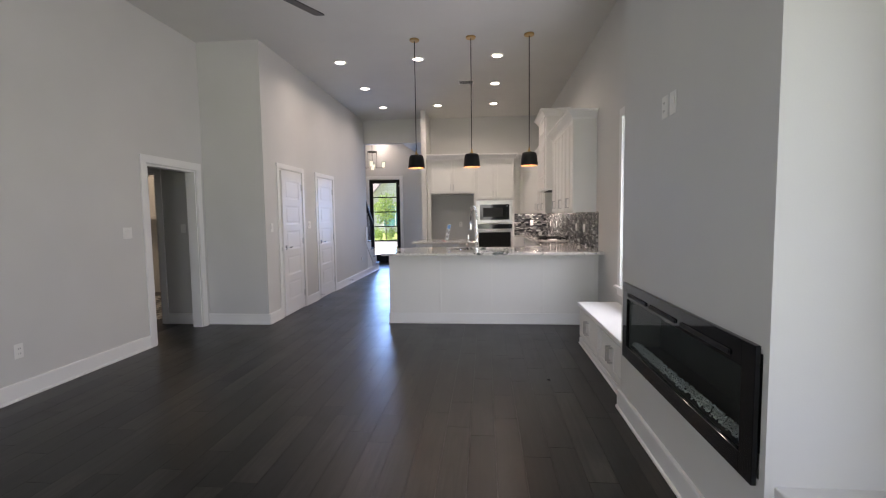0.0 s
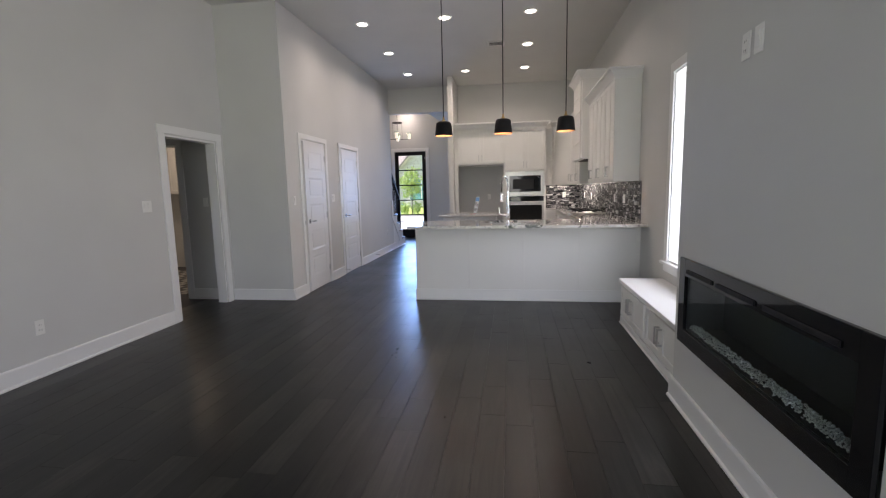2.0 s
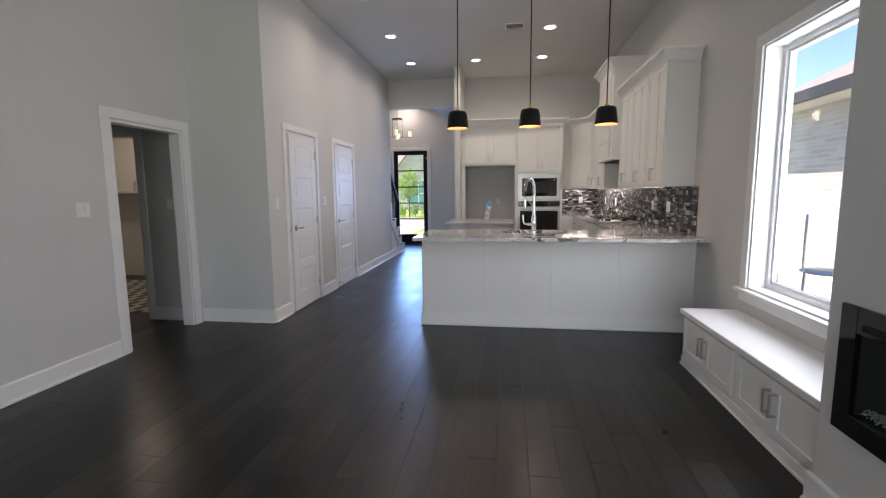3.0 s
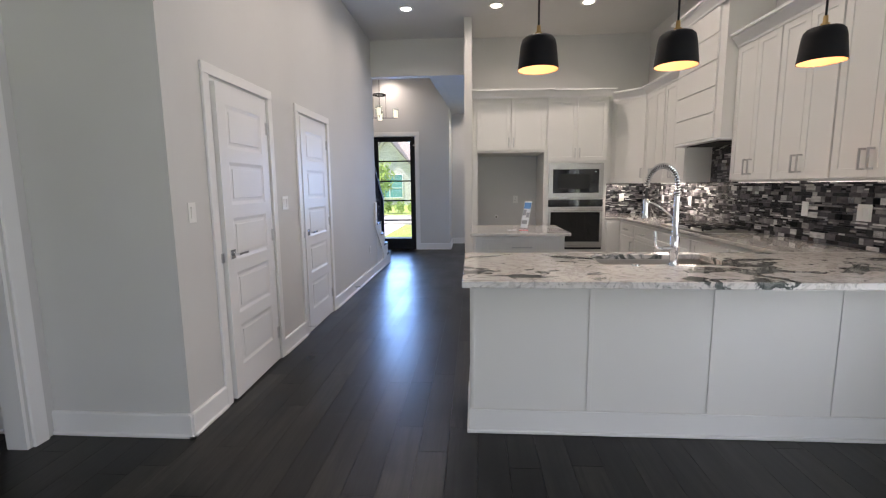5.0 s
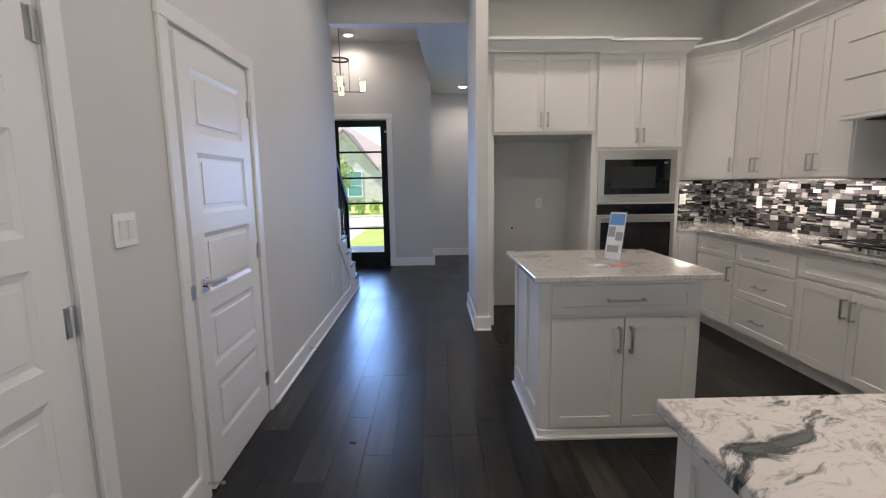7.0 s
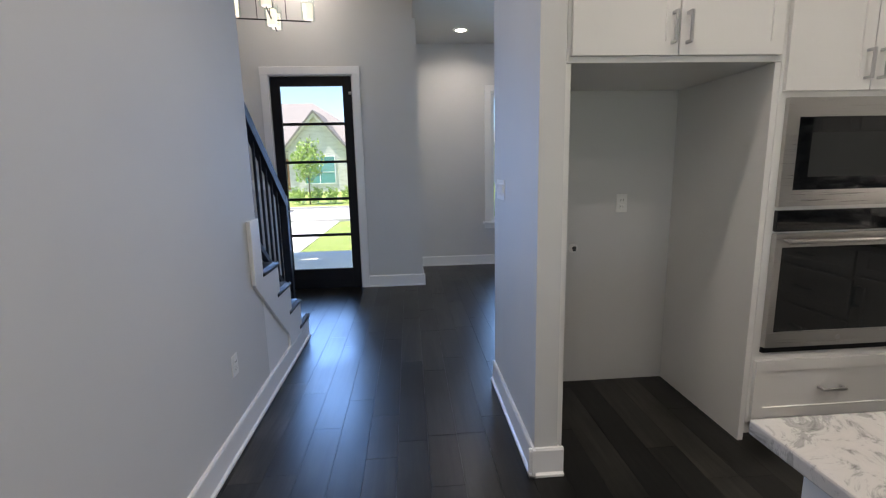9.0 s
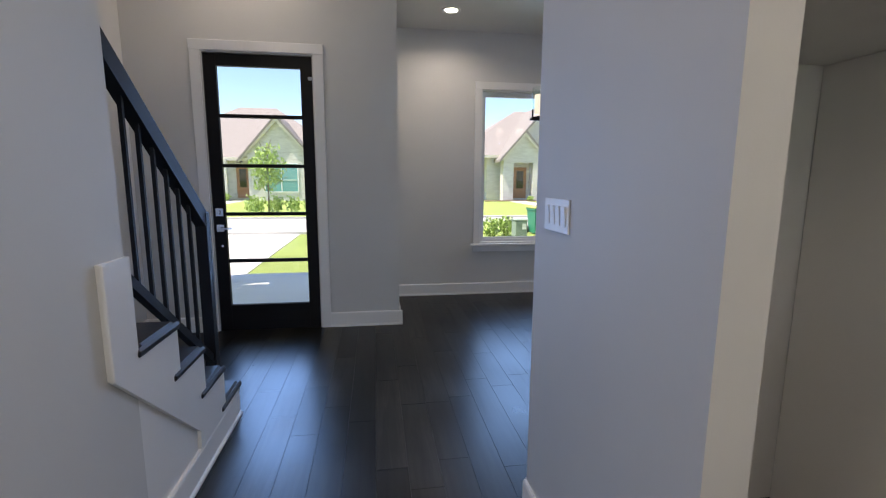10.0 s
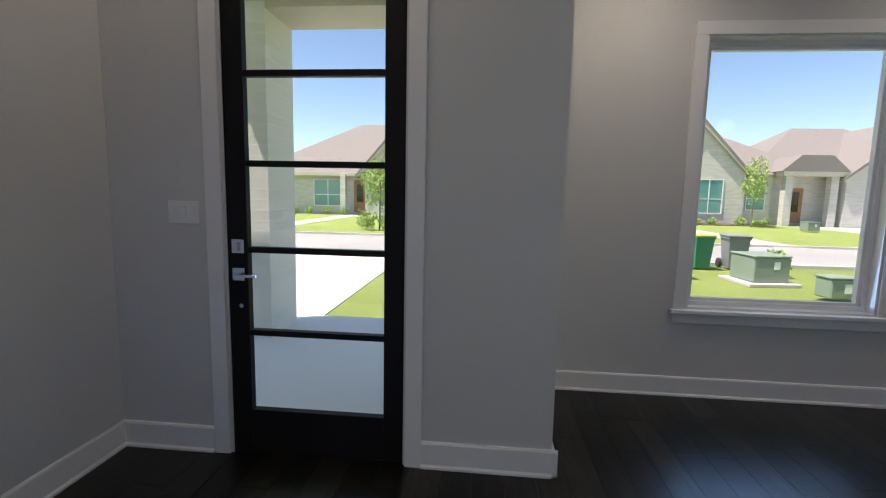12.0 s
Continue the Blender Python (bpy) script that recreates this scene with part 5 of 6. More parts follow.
def brick_mat(name="pale_brick", c1=(0.60, 0.575, 0.55), c2=(0.47, 0.445, 0.425), mortar=(0.62, 0.60, 0.58)):
    m = mat(name, (0.5, 0.46, 0.42), 0.85)
    sep = nd(m, "ShaderNodeSeparateXYZ")
    lk(m, obj_coords(m, (1, 1, 1), True), sep.inputs[0])
    add = nd(m, "ShaderNodeMath")
    lk(m, sep.outputs[0], add.inputs[0])
    lk(m, sep.outputs[1], add.inputs[1])
    cb = nd(m, "ShaderNodeCombineXYZ")
    lk(m, add.outputs[0], cb.inputs[0])
    lk(m, sep.outputs[2], cb.inputs[1])
    b = nd(m, "ShaderNodeTexBrick", Scale=1.0)
    b.inputs["Color1"].default_value = (*c1, 1)
    b.inputs["Color2"].default_value = (*c2, 1)
    b.inputs["Mortar"].default_value = (*mortar, 1)
    b.inputs["Brick Width"].default_value = 0.40
    b.inputs["Row Height"].default_value = 0.10
    b.inputs["Mortar Size"].default_value = 0.012
    lk(m, cb.outputs[0], b.inputs["Vector"])
    lk(m, b.outputs[0], bsdf(m).inputs["Base Color"])
    bump(m, b.outputs["Fac"], 0.4, 0.01)
    return m


BRICK = brick_mat()
# the same brick whitened, with the strong light on the porch pier painted in
LITBRICK = brick_mat("lit_pale_brick", (0.80, 0.78, 0.76), (0.72, 0.70, 0.67), (0.78, 0.76, 0.74))
GZ = -0.30
bm = boxes((-400, 400, 15.05, 700, GZ - 0.5, GZ), (-400, -6.4, -400, 15.05, GZ - 0.5, GZ), (2.72, 400, -400, 15.05, GZ - 0.5, GZ), (-6.4, 2.72, -400, -3.5, GZ - 0.5, GZ))
structure("ground", bm, LAWN, "bright green lawn")
structure("porch_slab", boxes((-3.9, -0.985, 13.935, 16.6, GZ - 0.1, -0.03, 0.01)), PORCHCON, "pale concrete porch slab")
structure("path", boxes((-9.0, -0.2, 16.61, 17.4, GZ - 0.1, GZ + 0.02)), CONCRETE, "pale concrete path")
structure("driveway", boxes((-10.0, -3.35, 17.4, 24.0, GZ - 0.1, GZ + 0.015)), CONCRETE, "pale concrete driveway")
structure("road", boxes((-300, 300, 24.0, 29.4, GZ - 0.1, GZ + 0.01)), ASPHALT, "pale grey street")
for y0 in (23.85, 29.4):
    structure("kerb", boxes((-300, 300, y0, y0 + 0.15, GZ - 0.1, GZ + 0.09)), CONCRETE, "pale concrete kerb")
structure("drive_opposite", boxes((-12.0, -10.8, 29.6, 46.0, GZ - 0.1, GZ + 0.015)), CONCRETE, "pale concrete path to a house")

# porch piers and lintel of pale brick
pier = thing("porch_pier", (-3.42, 15.95, -0.03), "pale brick porch pier", "pier")
part("shaft", boxes((-0.45, 0.20, -0.23, 0.35, 0, 3.1)), LITBRICK, pier)
structure("porch_beam", boxes((-3.9, -0.3, 15.73, 16.3, 3.02, 3.4)), STONE, "pale stone porch lintel")
structure("porch_ceiling", boxes((-3.9, -0.4, 14.01, 15.72, 3.2, 3.26)), TRIM, "white porch ceiling")
structure("wall_outside_jog", boxes((-0.975, 2.9, 15.02, 15.14, GZ, 0.5), (-0.975, 0.12, 15.02, 15.14, 0.5, 3.5), (1.56, 2.9, 15.02, 15.14, 0.5, 3.5), (0.08, 1.56, 15.02, 15.14, 2.5, 3.5)), BRICK, "pale brick outer wall")


def crownleaves(rng, n, r, h, c, leaf=0.07):
    vs, fs = [], []
    for i in range(n):
        while True:
            p = Vector((rng.uniform(-1, 1), rng.uniform(-1, 1), rng.uniform(-1, 1)))
            k = noise.noise(p * 2.1 + Vector(c)) * 0.5
            if p.length < 0.85 + k:
                break
        q = Vector((p.x * r, p.y * r, p.z * h / 2 + 0))
        a = Euler((rng.random() * 6, rng.random() * 6, rng.random() * 6)).to_matrix()
        s = leaf * rng.uniform(0.7, 1.3)
        b = len(vs)
        for u, v in ((-s, 0), (0, -s * 0.5), (s, 0), (0, s * 0.5)):
            w = q + a @ Vector((u, v, 0))
            vs.append((c[0] + w.x, c[1] + w.y, c[2] + w.z))
        fs.append((b, b + 1, b + 2, b + 3))
    return vs, fs


def young_tree(x, y, h, seed):
    rng = random.Random(seed)
    t = thing("tree", (x, y, GZ), "young slender tree with light green leaves on a lawn", "tree")
    bm = bmesh.new()
    rod(bm, (0, 0, 0), (0.03, 0, h * 0.75), 0.045, 10, 0.02)
    for k in range(14):
        z = h * (0.35 + 0.04 * k)
        a = k * 2.4
        L = (0.9 - 0.05 * k)
        tube(bm, [(0.02, 0, z), (L * 0.5 * math.cos(a), L * 0.5 * math.sin(a), z + 0.3), (L * math.cos(a), L * math.sin(a), z + 0.65)], 0.012, 5)
    part("trunk", bm, BARK, t)
    vs, fs = crownleaves(rng, 1500, 0.85, h * 0.72, (0, 0, h * 0.66), 0.075)
    me = bpy.data.meshes.new("crown")
    me.from_pydata(vs, [], fs)
    me.materials.append(LEAF)
    cr = new("crown", me)
    cr.parent = t
    tagged(cr, "sparse light green leaves", kind="stuff")


def shrub(x, y, r, h, seed, z=None, label="small green garden shrub in mulch"):
    rng = random.Random(seed)
    vs, fs = crownleaves(rng, 420, r, h, (0, 0, h / 2), 0.06)
    me = bpy.data.meshes.new("shrub")
    me.from_pydata(vs, [], fs)
    me.materials.append(LEAF)
    ob = new("shrub", me)
    ob.matrix_basis = pose(x, y, (GZ if z is None else z) + 0.02)
    return tagged(ob, label, "shrub")


def gable(bm, cx, w, y0, y1, z0, zr, roof_bm, over=0.4, th=0.22):
    """A gable wall facing -y with the ridge along y; y0 is the face."""
    prism(bm, [(cx - w / 2, z0), (cx + w / 2, z0), (cx, zr)], "y", y0, y0 + 0.3)
    k = (zr - z0) / (w / 2)
    for s in (-1, 1):
        e = (cx + s * (w / 2 + over), z0 - over * k)
        prism(roof_bm, [(cx, zr), (cx, zr + th), (e[0], e[1] + th), e], "y", y0 - 0.35, y1)


def hip(roof_bm, x0, x1, y0, y1, z, zr, over=0.5):
    """A hipped roof with its ridge along x."""
    x0, x1, y0, y1 = x0 - over, x1 + over, y0 - over, y1 + over
    ins = (y1 - y0) / 2
    if x1 - x0 < y1 - y0:
        ins = (x1 - x0) / 2
    a = [roof_bm.verts.new(p) for p in ((x0, y0, z), (x1, y0, z), (x1, y1, z), (x0, y1, z))]
    ym = (y0 + y1) / 2
    r = [roof_bm.verts.new(p) for p in ((x0 + ins, ym, zr), (x1 - ins + 0.01, ym, zr))]
    for f in ((a[0], a[1], r[1], r[0]), (a[1], a[2], r[1]), (a[2], a[3], r[0], r[1]), (a[3], a[0], r[0]), (a[3], a[2], a[1], a[0])):
        roof_bm.faces.new(f)


def house_window(parent, x, y, z, w, h, cols=3):
    wd = part("window", boxes((x - w / 2 - 0.06, x + w / 2 + 0.06, y - 0.06, y + 0.02, z - 0.06, z), (x - w / 2 - 0.06, x + w / 2 + 0.06, y - 0.06, y + 0.02, z + h, z + h + 0.06), (x - w / 2 - 0.06, x - w / 2, y - 0.06, y + 0.02, z, z + h), (x + w / 2, x + w / 2 + 0.06, y - 0.06, y + 0.02, z, z + h)), VINYL, parent, "white framed window")
    cw = w / cols
    for i in range(cols):
        part("pane", boxes((x - w / 2 + i * cw + 0.03, x - w / 2 + (i + 1) * cw - 0.03, y - 0.02, y, z + 0.02, z + h * 0.42 - 0.02), (x - w / 2 + i * cw + 0.03, x - w / 2 + (i + 1) * cw - 0.03, y - 0.02, y, z + h * 0.42 + 0.02, z + h - 0.02)), TEAL_GLASS, wd, "teal reflecting glass")
        if i:
            part("mullion", boxes((x - w / 2 + i * cw - 0.03, x - w / 2 + i * cw + 0.03, y - 0.05, y, z, z + h)), VINYL, wd)
    part("transom", boxes((x - w / 2, x + w / 2, y - 0.045, y, z + h * 0.42 - 0.02, z + h * 0.42 + 0.02)), VINYL, wd)


def house_door(parent, x, y, z, w=1.1, h=2.5):
    dr = part("door", boxes((x - w / 2, x + w / 2, y - 0.06, y, z, z + h, 0.01)), WOODDOOR, parent, "brown wooden front door")
    part("pane", boxes((x - w * 0.27, x + w * 0.27, y - 0.07, y - 0.06, z + 0.8, z + h - 0.3)), BLACK_GLASS, dr, "dark glass panel")


# out-of-view slab, added to keep direct sun off the porch
structure("roof", boxes((-6.6, 2.9, -4.0, 15.3, 3.9, 4.0)), SHINGLE, "flat shingle slab over the house, unseen, added to block the sun")


def house(name_label, build, shift=0.0):
    h = thing("house", (shift, 0, 0), name_label, "house")
    w, r, t = bmesh.new(), bmesh.new(), bmesh.new()
    build(h, w, r, t)
    part("wall", w, BRICK, h)
    part("roof", r, SHINGLE, h, "greyish brown shingle roof")
    part("fascia", t, STONE, h, "pale painted fascia and stone trim")
    return h


def rake(bm, cx, w, zr, z0, y, th=0.22):
    """Pale barge boards under a gable's edges."""
    for s in (-1, 1):
        prism(bm, [(cx, zr - 0.02), (cx, zr - 0.30), (cx + s * (w / 2 + 0.3), z0 - 0.42), (cx + s * (w / 2 + 0.3), z0 - 0.14)], "y", y - 0.3, y - 0.2)


def house_a(h, w, r, t):
    Y = 46.0
    box(w, 7.4, 18.4, Y + 0.6, 58.0, GZ, 3.3)
    gable(w, 12.5, 7.6, Y, 56.0, 3.4, 7.5, r)
    box(w, 8.7, 16.3, Y, Y + 0.3, GZ, 3.4)
    rake(t, 12.5, 7.6, 7.5, 3.4, Y)
    gable(w, 10.1, 3.4, Y - 0.9, 50.0, 3.2, 5.1, r)
    box(w, 8.4, 9.25, Y - 0.9, Y, GZ, 3.2)
    box(w, 10.85, 11.8, Y - 0.9, Y, GZ, 3.2)
    box(w, 9.25, 10.85, Y - 0.9, Y - 0.6, 2.75, 3.2)
    rake(t, 10.1, 3.4, 5.1, 3.2, Y - 0.9)
    hip(r, 5.0, 21.5, Y + 0.6, 60.0, 3.3, 7.9)
    box(t, 4.6, 8.6, Y + 0.05, Y + 0.15, 3.15, 3.38)
    house_window(h, 13.45, Y - 0.001, 0.5, 2.7, 2.35)
    house_window(h, 17.4, Y + 0.59, 0.8, 1.2, 1.9, 1)
    house_door(h, 10.05, Y - 0.001, -0.1)


def house_b(h, w, r, t):
    Y = 46.0
    box(w, 18.5, 34.0, Y + 0.9, 58.0, GZ, 3.3)
    box(w, 22.6, 32.0, Y - 0.5, Y + 2, GZ, 3.2)
    gable(w, 27.3, 9.4, Y - 0.5, 56.0, 3.2, 7.0, r)
    rake(t, 27.3, 9.4, 7.0, 3.2, Y - 0.5)
    hip(r, 17.2, 34.0, Y + 1.2, 60.0, 3.4, 7.6)
    box(w, 18.75, 19.25, Y - 0.4, Y + 0.1, GZ, 3.2)
    box(w, 21.7, 22.2, Y - 0.4, Y + 0.1, GZ, 3.2)
    box(t, 18.4, 22.6, Y - 0.7, Y + 0.9, 3.2, 3.5)
    prism(r, [(18.2, 3.5), (22.6, 3.5), (21.4, 4.6), (19.4, 4.6)], "y", Y - 0.8, Y + 4)
    house_door(h, 20.2, Y + 0.89, -0.1)


def house_c(h, w, r, t):
    Y = 46.0
    box(w, -22.0, -10.9, Y + 0.8, 58.0, GZ, 2.9)
    box(w, -11.0, -3.5, Y, 57.0, GZ, 3.0)
    gable(w, -8.8, 5.0, Y, 54.0, 3.0, 5.9, r)
    rake(t, -8.8, 5.0, 5.9, 3.0, Y)
    hip(r, -20.0, -3.5, Y + 0.6, 60.0, 2.9, 7.6)
    box(w, -12.9, -12.5, Y - 0.2, Y + 0.2, GZ, 2.8)
    box(t, -22.5, -10.8, Y + 0.05, Y + 0.2, 2.7, 2.95)
    house_window(h, -14.2, Y + 0.79, 0.4, 2.2, 2.0, 2)
    house_window(h, -8.6, Y - 0.001, 0.4, 2.4, 2.1, 2)
    house_door(h, -11.6, Y + 0.79, -0.1, 0.95, 2.5)


def house_d(h, w, r, t):
    box(w, 7.0, 16.0, 1.0, 13.5, GZ, 3.1)
    box(t, 6.45, 16.4, 0.6, 14.0, 3.1, 3.32)
    hip(r, 7.0, 16.0, 1.0, 13.5, 3.32, 6.4)
    wd = part("window", boxes((6.97, 7.0, 10.6, 11.5, 1.2, 2.5)), VINYL, h, "white framed window")
    part("pane", boxes((6.955, 6.97, 10.66, 11.44, 1.26, 2.44)), TEAL_GLASS, wd, "teal reflecting glass")


house("pale brick house with a steep front gable and arched porch", house_a, 0.7)
house("pale brick house with a hipped roof and columned porch", house_b, 0.7)
house("pale brick house with a front gable and brown door", house_c, 0.5)
hd_ = house("white brick neighbouring house with a shingle roof", house_d)
structure("flower_bed", boxes((7.5, 18.3, 44.2, 45.2, GZ - 0.1, GZ + 0.05), (12.0, 16.3, 45.2, 45.95, GZ - 0.1, GZ + 0.05)), MULCH, "brown mulch bed")
structure("path", boxes((9.4, 10.7, 29.2, 45.05, GZ - 0.1, GZ + 0.02)), CONCRETE, "pale concrete path")
structure("driveway", boxes((20.0, 29.0, 29.2, 45.4, GZ - 0.1, GZ + 0.015)), CONCRETE, "pale concrete driveway")
young_tree(16.0, 43.0, 4.6, 3)
young_tree(-6.1, 32.3, 3.3, 8)
for i, (x, y, r, h2) in enumerate(((12.3, 44.7, 0.3, 0.45), (13.3, 44.6, 0.35, 0.5), (14.4, 44.7, 0.35, 0.5), (16.2, 44.6, 0.4, 0.6), (17.2, 44.6, 0.35, 0.5), (11.3, 44.7, 0.3, 0.4), (17.9, 44.8, 0.3, 0.5),
                                (-14.8, 45.6, 0.35, 0.6), (-13.4, 45.7, 0.35, 0.6), (-12.0, 45.5, 0.3, 0.6), (-15.9, 45.7, 0.3, 0.5))):
    shrub(x, y, r, h2, 20 + i)
for i, (x, y) in enumerate(((-6.5, 32.0), (-5.7, 32.2), (-4.9, 32.1), (-4.1, 32.4), (-6.9, 32.6), (-3.3, 32.2))):
    shrub(x, y, 0.42, 0.9, 50 + i, label="tall grassy green shrub on the lawn edge")
for i, (x, y) in enumerate(((2.35, 22.5), (2.9, 22.9), (5.35, 22.4), (1.7, 22.6))):
    shrub(x, y, 0.3, 0.6, 70 + i, label="low green shrub beside the utility boxes")


def wheelie_bin(x, y, body, lid, label, rz):
    b = thing("wheeled_bin", (x, y, GZ + 0.01), label, "bin", rz)
    bm = bmesh.new()
    w0, w1, d0, d1, h = 0.18, 0.23, 0.21, 0.28, 0.80
    lo = [bm.verts.new(p) for p in ((-w0, -d0, 0.03), (w0, -d0, 0.03), (w0, d0, 0.03), (-w0, d0, 0.03))]
    hi = [bm.verts.new(p) for p in ((-w1, -d1, h), (w1, -d1, h), (w1, d1, h), (-w1, d1, h))]
    bm.faces.new(lo)
    bm.faces.new(hi)
    for k in range(4):
        bm.faces.new((lo[k], lo[(k + 1) % 4], hi[(k + 1) % 4], hi[k]))
    box(bm, -w1 - 0.02, w1 + 0.02, -d1 - 0.02, d1 + 0.02, h - 0.05, h, 0.01)
    part("body", bm, body, b)
    bm = boxes((-w1 - 0.03, w1 + 0.03, -d1 - 0.04, d1 + 0.06, h + 0.002, h + 0.06, 0.02))
    part("lid", bm, lid, b, "hinged lid")
    for s in (-1, 1):
        bm = bmesh.new()
        rod(bm, (s * 0.22, d0 + 0.02, 0.12), (s * 0.28, d0 + 0.02, 0.12), 0.12, 20)
        part("wheel", bm, DARKSLOT, b, "black wheel")


LIDY = mat("yellow_green_lid", (0.45, 0.50, 0.12), 0.5)
wheelie_bin(4.05, 23.3, GREENPL, LIDY, "green wheeled bin with a yellowish lid at the kerb", 8)
wheelie_bin(4.95, 23.4, GREYPL, GREYPL, "grey wheeled bin at the kerb", -6)


def utility(x, y, w, d, h, label, slab=True):
    u = thing("utility_box", (x, y, GZ), label, "utility box", 6)
    if slab:
        part("pad", boxes((-w / 2 - 0.15, w / 2 + 0.15, -d / 2 - 0.15, d / 2 + 0.15, 0.0, 0.07, 0.01)), CONCRETE, u, "pale concrete pad")
    part("cabinet", boxes((-w / 2, w / 2, -d / 2, d / 2, 0.071, h - 0.04, 0.02), (-w / 2 - 0.02, w / 2 + 0.02, -d / 2 - 0.02, d / 2 + 0.02, h - 0.04, h, 0.015)), UTIL, u, "grey-green painted steel cabinet")
    part("label_plate", boxes((0.05 * w, 0.05 * w + 0.12, -d / 2 - 0.006, -d / 2, h - 0.28, h - 0.12)), PLASTIC, u, "white label")


utility(4.48, 21.5, 0.74, 0.74, 0.62, "large grey-green transformer box on a concrete pad")
utility(4.82, 19.9, 0.42, 0.35, 0.45, "small grey-green utility box on the lawn", False)
utility(2.95, 21.7, 0.36, 0.3, 0.62, "small pale green utility pedestal on the lawn", False)
utility(17.3, 39.5, 0.7, 0.6, 0.6, "grey-green utility box on the opposite lawn", False)

structure("patio", boxes((2.60, 6.99, 0.5, 14.0, GZ - 0.1, GZ + 0.05)), CONCRETE, "pale concrete patio beside the house")
DARKTRIM = mat("dark_gutter_paint", (0.05, 0.045, 0.045), 0.5)
structure("gutter", boxes((6.40, 6.449, 0.5, 14.1, 3.12, 3.34)), DARKTRIM, "dark gutter of the neighbouring house")


def patio_chair(x, y, rz):
    c = thing("patio_chair", (x, y, GZ + 0.05), "grey metal patio chair on pale concrete", "chair", rz)
    mt = NICKEL
    for sx in (-0.22, 0.22):
        for sy in (-0.2, 0.2):
            bm = bmesh.new()
            rod(bm, (sx, sy, 0.0), (sx * 0.9, sy * 0.9, 0.72), 0.012, 8)
            part("leg", bm, mt, c)
    bm = bmesh.new()
    lathe(bm, [(0.0, 0.72), (0.22, 0.72), (0.24, 0.735), (0.22, 0.75), (0.0, 0.75)], 24)
    part("seat", bm, mt, c, smooth=True)
    bm = bmesh.new()
    ring = [(0.19 * math.cos(a * math.pi / 12), 0.2, 1.12 + 0.22 * math.sin(a * math.pi / 12)) for a in range(25)]
    tube(bm, ring, 0.012, 6)
    tube(bm, [(-0.19, 0.2, 0.74), (-0.19, 0.2, 1.12)], 0.012, 6)
    tube(bm, [(0.19, 0.2, 0.74), (0.19, 0.2, 1.12)], 0.012, 6)
    for u in (-0.08, 0.0, 0.08):
        tube(bm, [(u, 0.2, 0.92), (u, 0.2, 1.32)], 0.006, 6)
    part("backrest", bm, mt, c, "round metal backrest")


patio_chair(3.95, 7.0, 60)
patio_chair(4.6, 6.6, -40)


# ---------------------------------------------------------------- floor planks
def planks():
    rng = random.Random(11)
    PW = 0.157
    rects = []
    x = -3.10
    while x < 2.5:
        y = -3.19 - rng.random() * 0.8
        lens = [0.4, 0.6, 0.8, 1.0, 1.2, 1.5]
        end = 13.86 if x + PW < -0.75 else 14.84
        while y < end - 0.016:
            L = rng.choice(lens)
            y0, y1 = max(y, -3.19), min(y + L, end)
            cx, cy = x + PW / 2, (y0 + y1) / 2
            y += L
            if y1 - y0 < 0.05:
                continue
            rects.append((x, x + PW, y0, y1))
        x += PW
    near = [r for r in rects if (r[3] > 4.54 and r[1] < -0.3 and r[0] > -1.9 and r[2] < 13.9)]
    near = sorted(near, key=lambda r: abs((r[0] + r[1]) / 2 + 1.0) + 0.02 * abs(r[2] - 9))[:300]
    ns = set(near)
    g = 0.0003
    base = bpy.data.objects["floor"]
    cache = {}
    for x0, x1, y0, y1 in near:
        L = round(y1 - y0, 2)
        if L not in cache:
            bm = bmesh.new()
            a, b, z = (x1 - x0) / 2 - g, L / 2 - g, 0.0
            c = 0.0007
            lo = [bm.verts.new(p) for p in ((-a, -b, -0.0022), (a, -b, -0.0022), (a, b, -0.0022), (-a, b, -0.0022))]
            hi = [bm.verts.new(p) for p in ((-a + c, -b + c, 0), (a - c, -b + c, 0), (a - c, b - c, 0), (-a + c, b - c, 0))]
            bm.faces.new(hi)
            for k in range(4):
                bm.faces.new((lo[k], lo[(k + 1) % 4], hi[(k + 1) % 4], hi[k]))
            cache[L] = mesh_of("floor_plank", bm, FLOOR)
        ob = new("floor_plank", cache[L])
        ob.location = ((x0 + x1) / 2, (y0 + y1) / 2, 0.002)
        ob.parent = base
    vs, fs = [], []
    for r in rects:
        if r in ns:
            continue
        x0, x1, y0, y1 = r[0] + g, r[1] - g, r[2] + g, r[3] - g
        c, z = 0.0007, 0.002
        b = len(vs)
        vs += [(x0, y0, z - 0.0022), (x1, y0, z - 0.0022), (x1, y1, z - 0.0022), (x0, y1, z - 0.0022), (x0 + c, y0 + c, z), (x1 - c, y0 + c, z), (x1 - c, y1 - c, z), (x0 + c, y1 - c, z)]
        fs += [(b + 4, b + 5, b + 6, b + 7)] + [(b + k, b + (k + 1) % 4, b + 4 + (k + 1) % 4, b + 4 + k) for k in range(4)]
    me = bpy.data.meshes.new("floor_planks")
    me.from_pydata(vs, [], fs)
    me.materials.append(FLOOR)
    ob = new("floor_planks", me)
    ob.parent = base
    tagged(ob, "dark brown hardwood planks", kind="stuff")


planks()


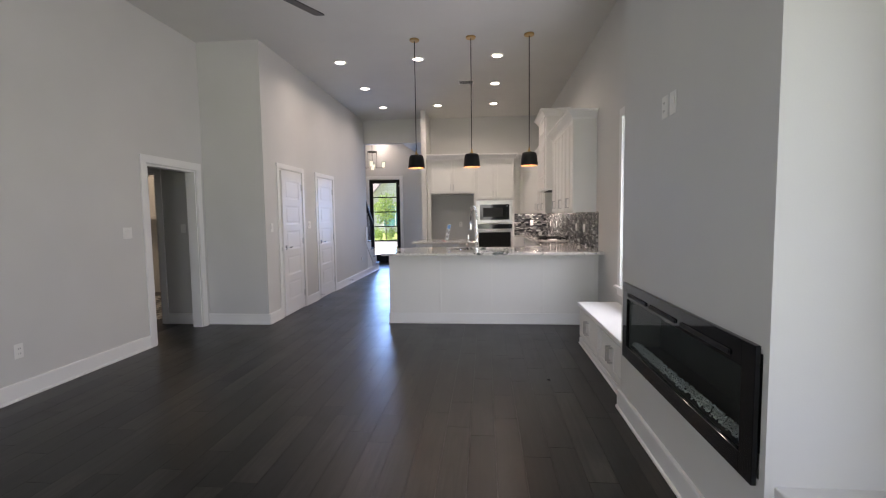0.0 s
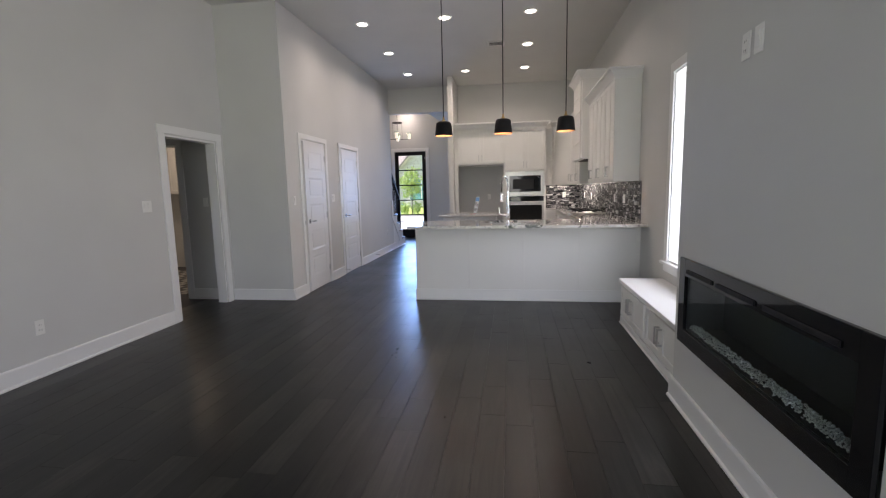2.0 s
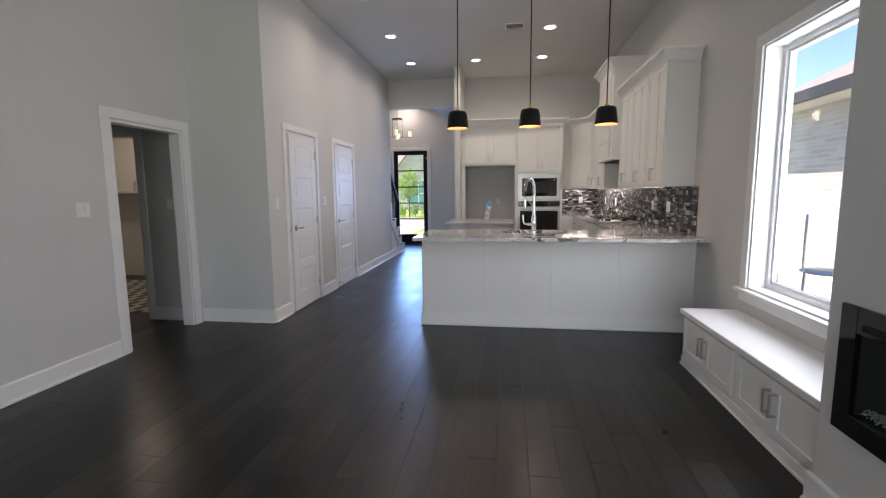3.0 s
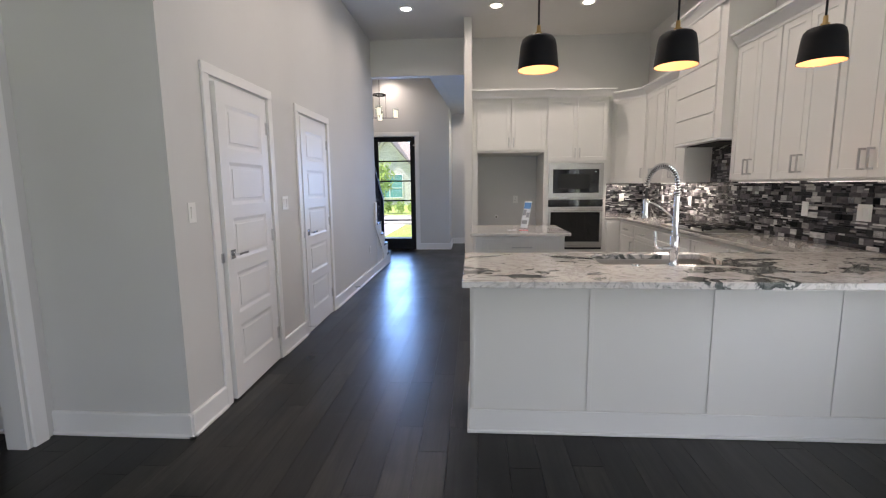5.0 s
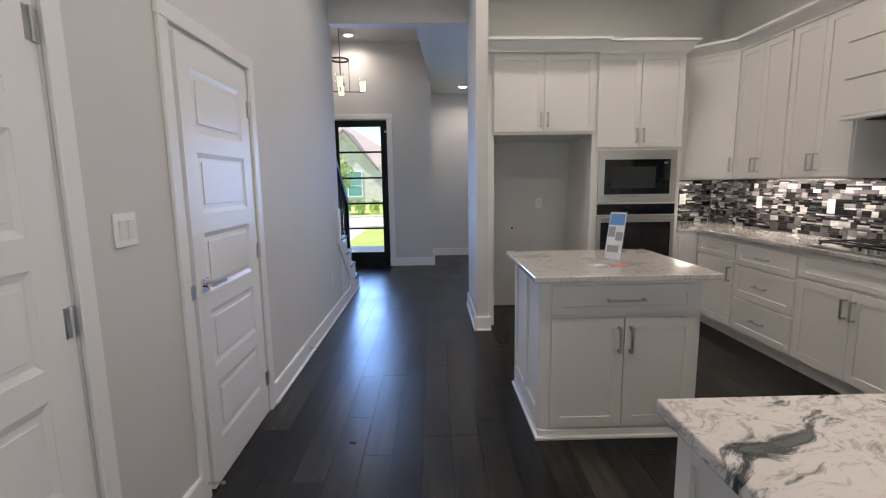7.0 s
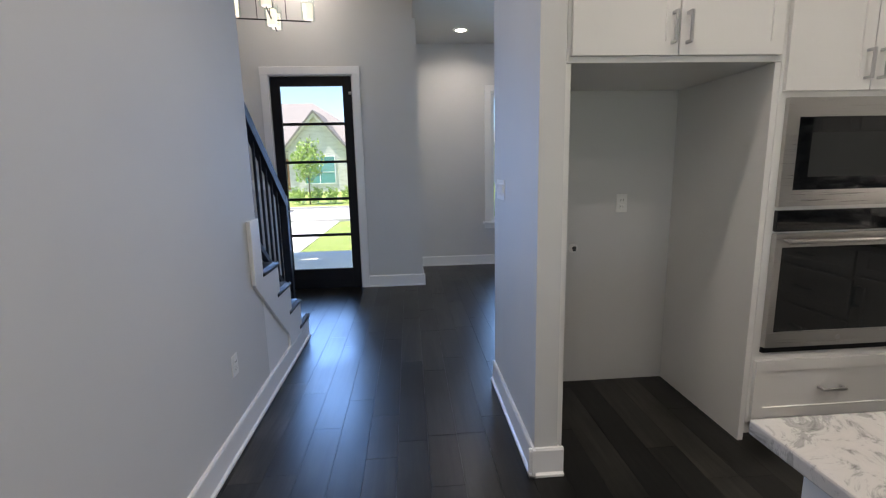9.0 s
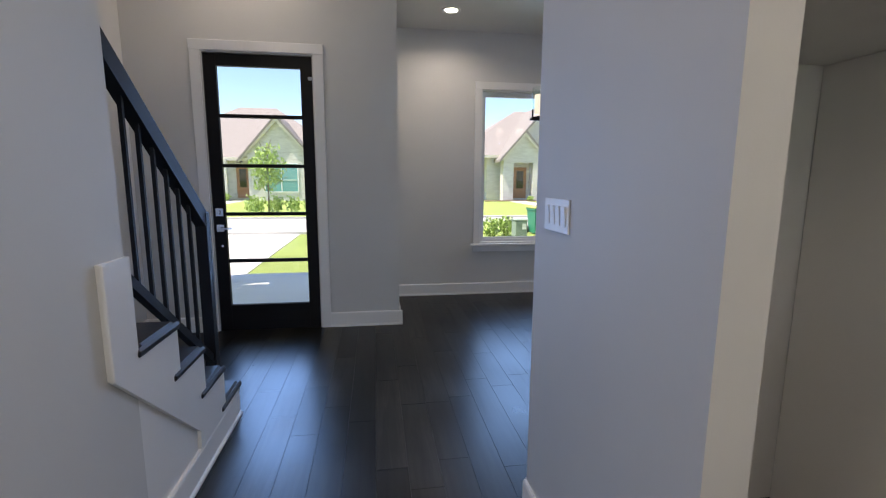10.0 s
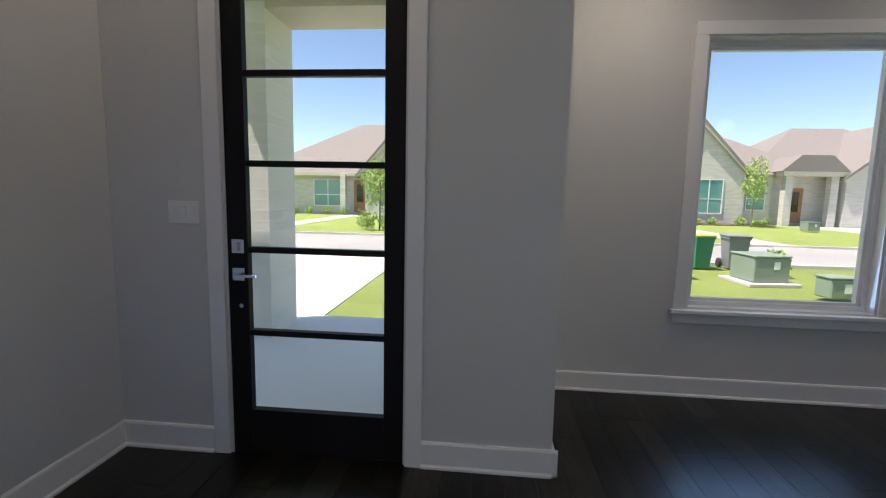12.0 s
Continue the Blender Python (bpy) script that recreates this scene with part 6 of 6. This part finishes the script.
# ---------------------------------------------------------------- splashback tiles
def splashback():
    rng = random.Random(5)
    bx = bmesh.new()
    box(bx, XR - 0.006, XR - 0.0005, 6.25, 11.065, TOP + 0.001, UB - 0.002)
    box(bx, XR - 0.006, XR - 0.0005, 8.148, 9.052, UB - 0.002, 1.785)
    box(bx, 1.559, XR - 0.006, 11.064, 11.07, TOP + 0.001, UB - 0.002)
    back = structure("splashback", bx, GROUT, "dark grout behind mosaic tiles")
    pieces = []                           # wall, u0, u1, z0, z1, proud

    def fill(wall_id, u0, u1, z0, z1):
        z = z0
        while z < z1 - 0.008:
            hgt = rng.choice([0.015, 0.015, 0.030, 0.046])
            zt = min(z + hgt, z1)
            u = u0 - rng.random() * 0.05
            while u < u1:
                w = rng.choice([0.04, 0.055, 0.075, 0.10])
                a, b = max(u, u0), min(u + w, u1)
                if b - a > 0.008:
                    if hgt > 0.04 and rng.random() < 0.35:
                        m = z + 0.0155
                        pieces.append((wall_id, a, b, z, m, 0.003))
                        m2 = z + 0.031
                        pieces.append((wall_id, a, b, m, m2, 0.005))
                        pieces.append((wall_id, a, b, m2, zt, 0.003))
                    else:
                        pieces.append((wall_id, a, b, z, zt, rng.choice([0.003, 0.004, 0.006])))
                u += w
            z = zt

    fill("r", 6.255, 11.05, TOP + 0.003, UB - 0.003)
    fill("r", 8.152, 9.048, UB, 1.785)
    fill("b", 1.562, XR - 0.012, TOP + 0.003, UB - 0.003)

    def corners(p):
        wid, a, b, z0, z1, pr = p
        g, c = 0.0012, 0.001
        a, b, z0, z1 = a + g, b - g, z0 + g, z1 - g
        f0, f1 = 0.006, 0.006 + pr
        lo = [(f0, a, z0), (f0, b, z0), (f0, b, z1), (f0, a, z1)]
        hi = [(f1, a + c, z0 + c), (f1, b - c, z0 + c), (f1, b - c, z1 - c), (f1, a + c, z1 - c)]
        if wid == "r":
            return [(XR - q[0], q[1], q[2]) for q in lo + hi]
        return [(q[1], 11.07 - q[0], q[2]) for q in lo + hi]

    near = [p for p in pieces if p[0] == "r" and p[1] < 8.2 and p[5] > 0.0035]
    near = near[:300]
    ns = set(near)
    faces = [(4, 5, 6, 7)] + [(k, (k + 1) % 4, 4 + (k + 1) % 4, 4 + k) for k in range(4)]
    cache = {}
    for p in near:
        key = (round(p[2] - p[1], 4), round(p[4] - p[3], 4), p[5])
        c = corners(p)
        o = Vector(c[4])
        if key not in cache:
            me = bpy.data.meshes.new("tile")
            me.from_pydata([tuple(Vector(v) - o) for v in c], [], faces)
            me.materials.append(TILE)
            cache[key] = me
        ob = new("tile", cache[key])
        ob.location = o
        ob.parent = back
    vs, fs = [], []
    for p in pieces:
        if p in ns:
            continue
        b = len(vs)
        vs += corners(p)
        fs += [tuple(b + i for i in f) for f in faces]
    me = bpy.data.meshes.new("tiles")
    me.from_pydata(vs, [], fs)
    me.materials.append(TILE)
    ob = new("tiles", me)
    ob.parent = back
    tagged(ob, "glossy black, grey and white mosaic tiles", kind="stuff")


splashback()
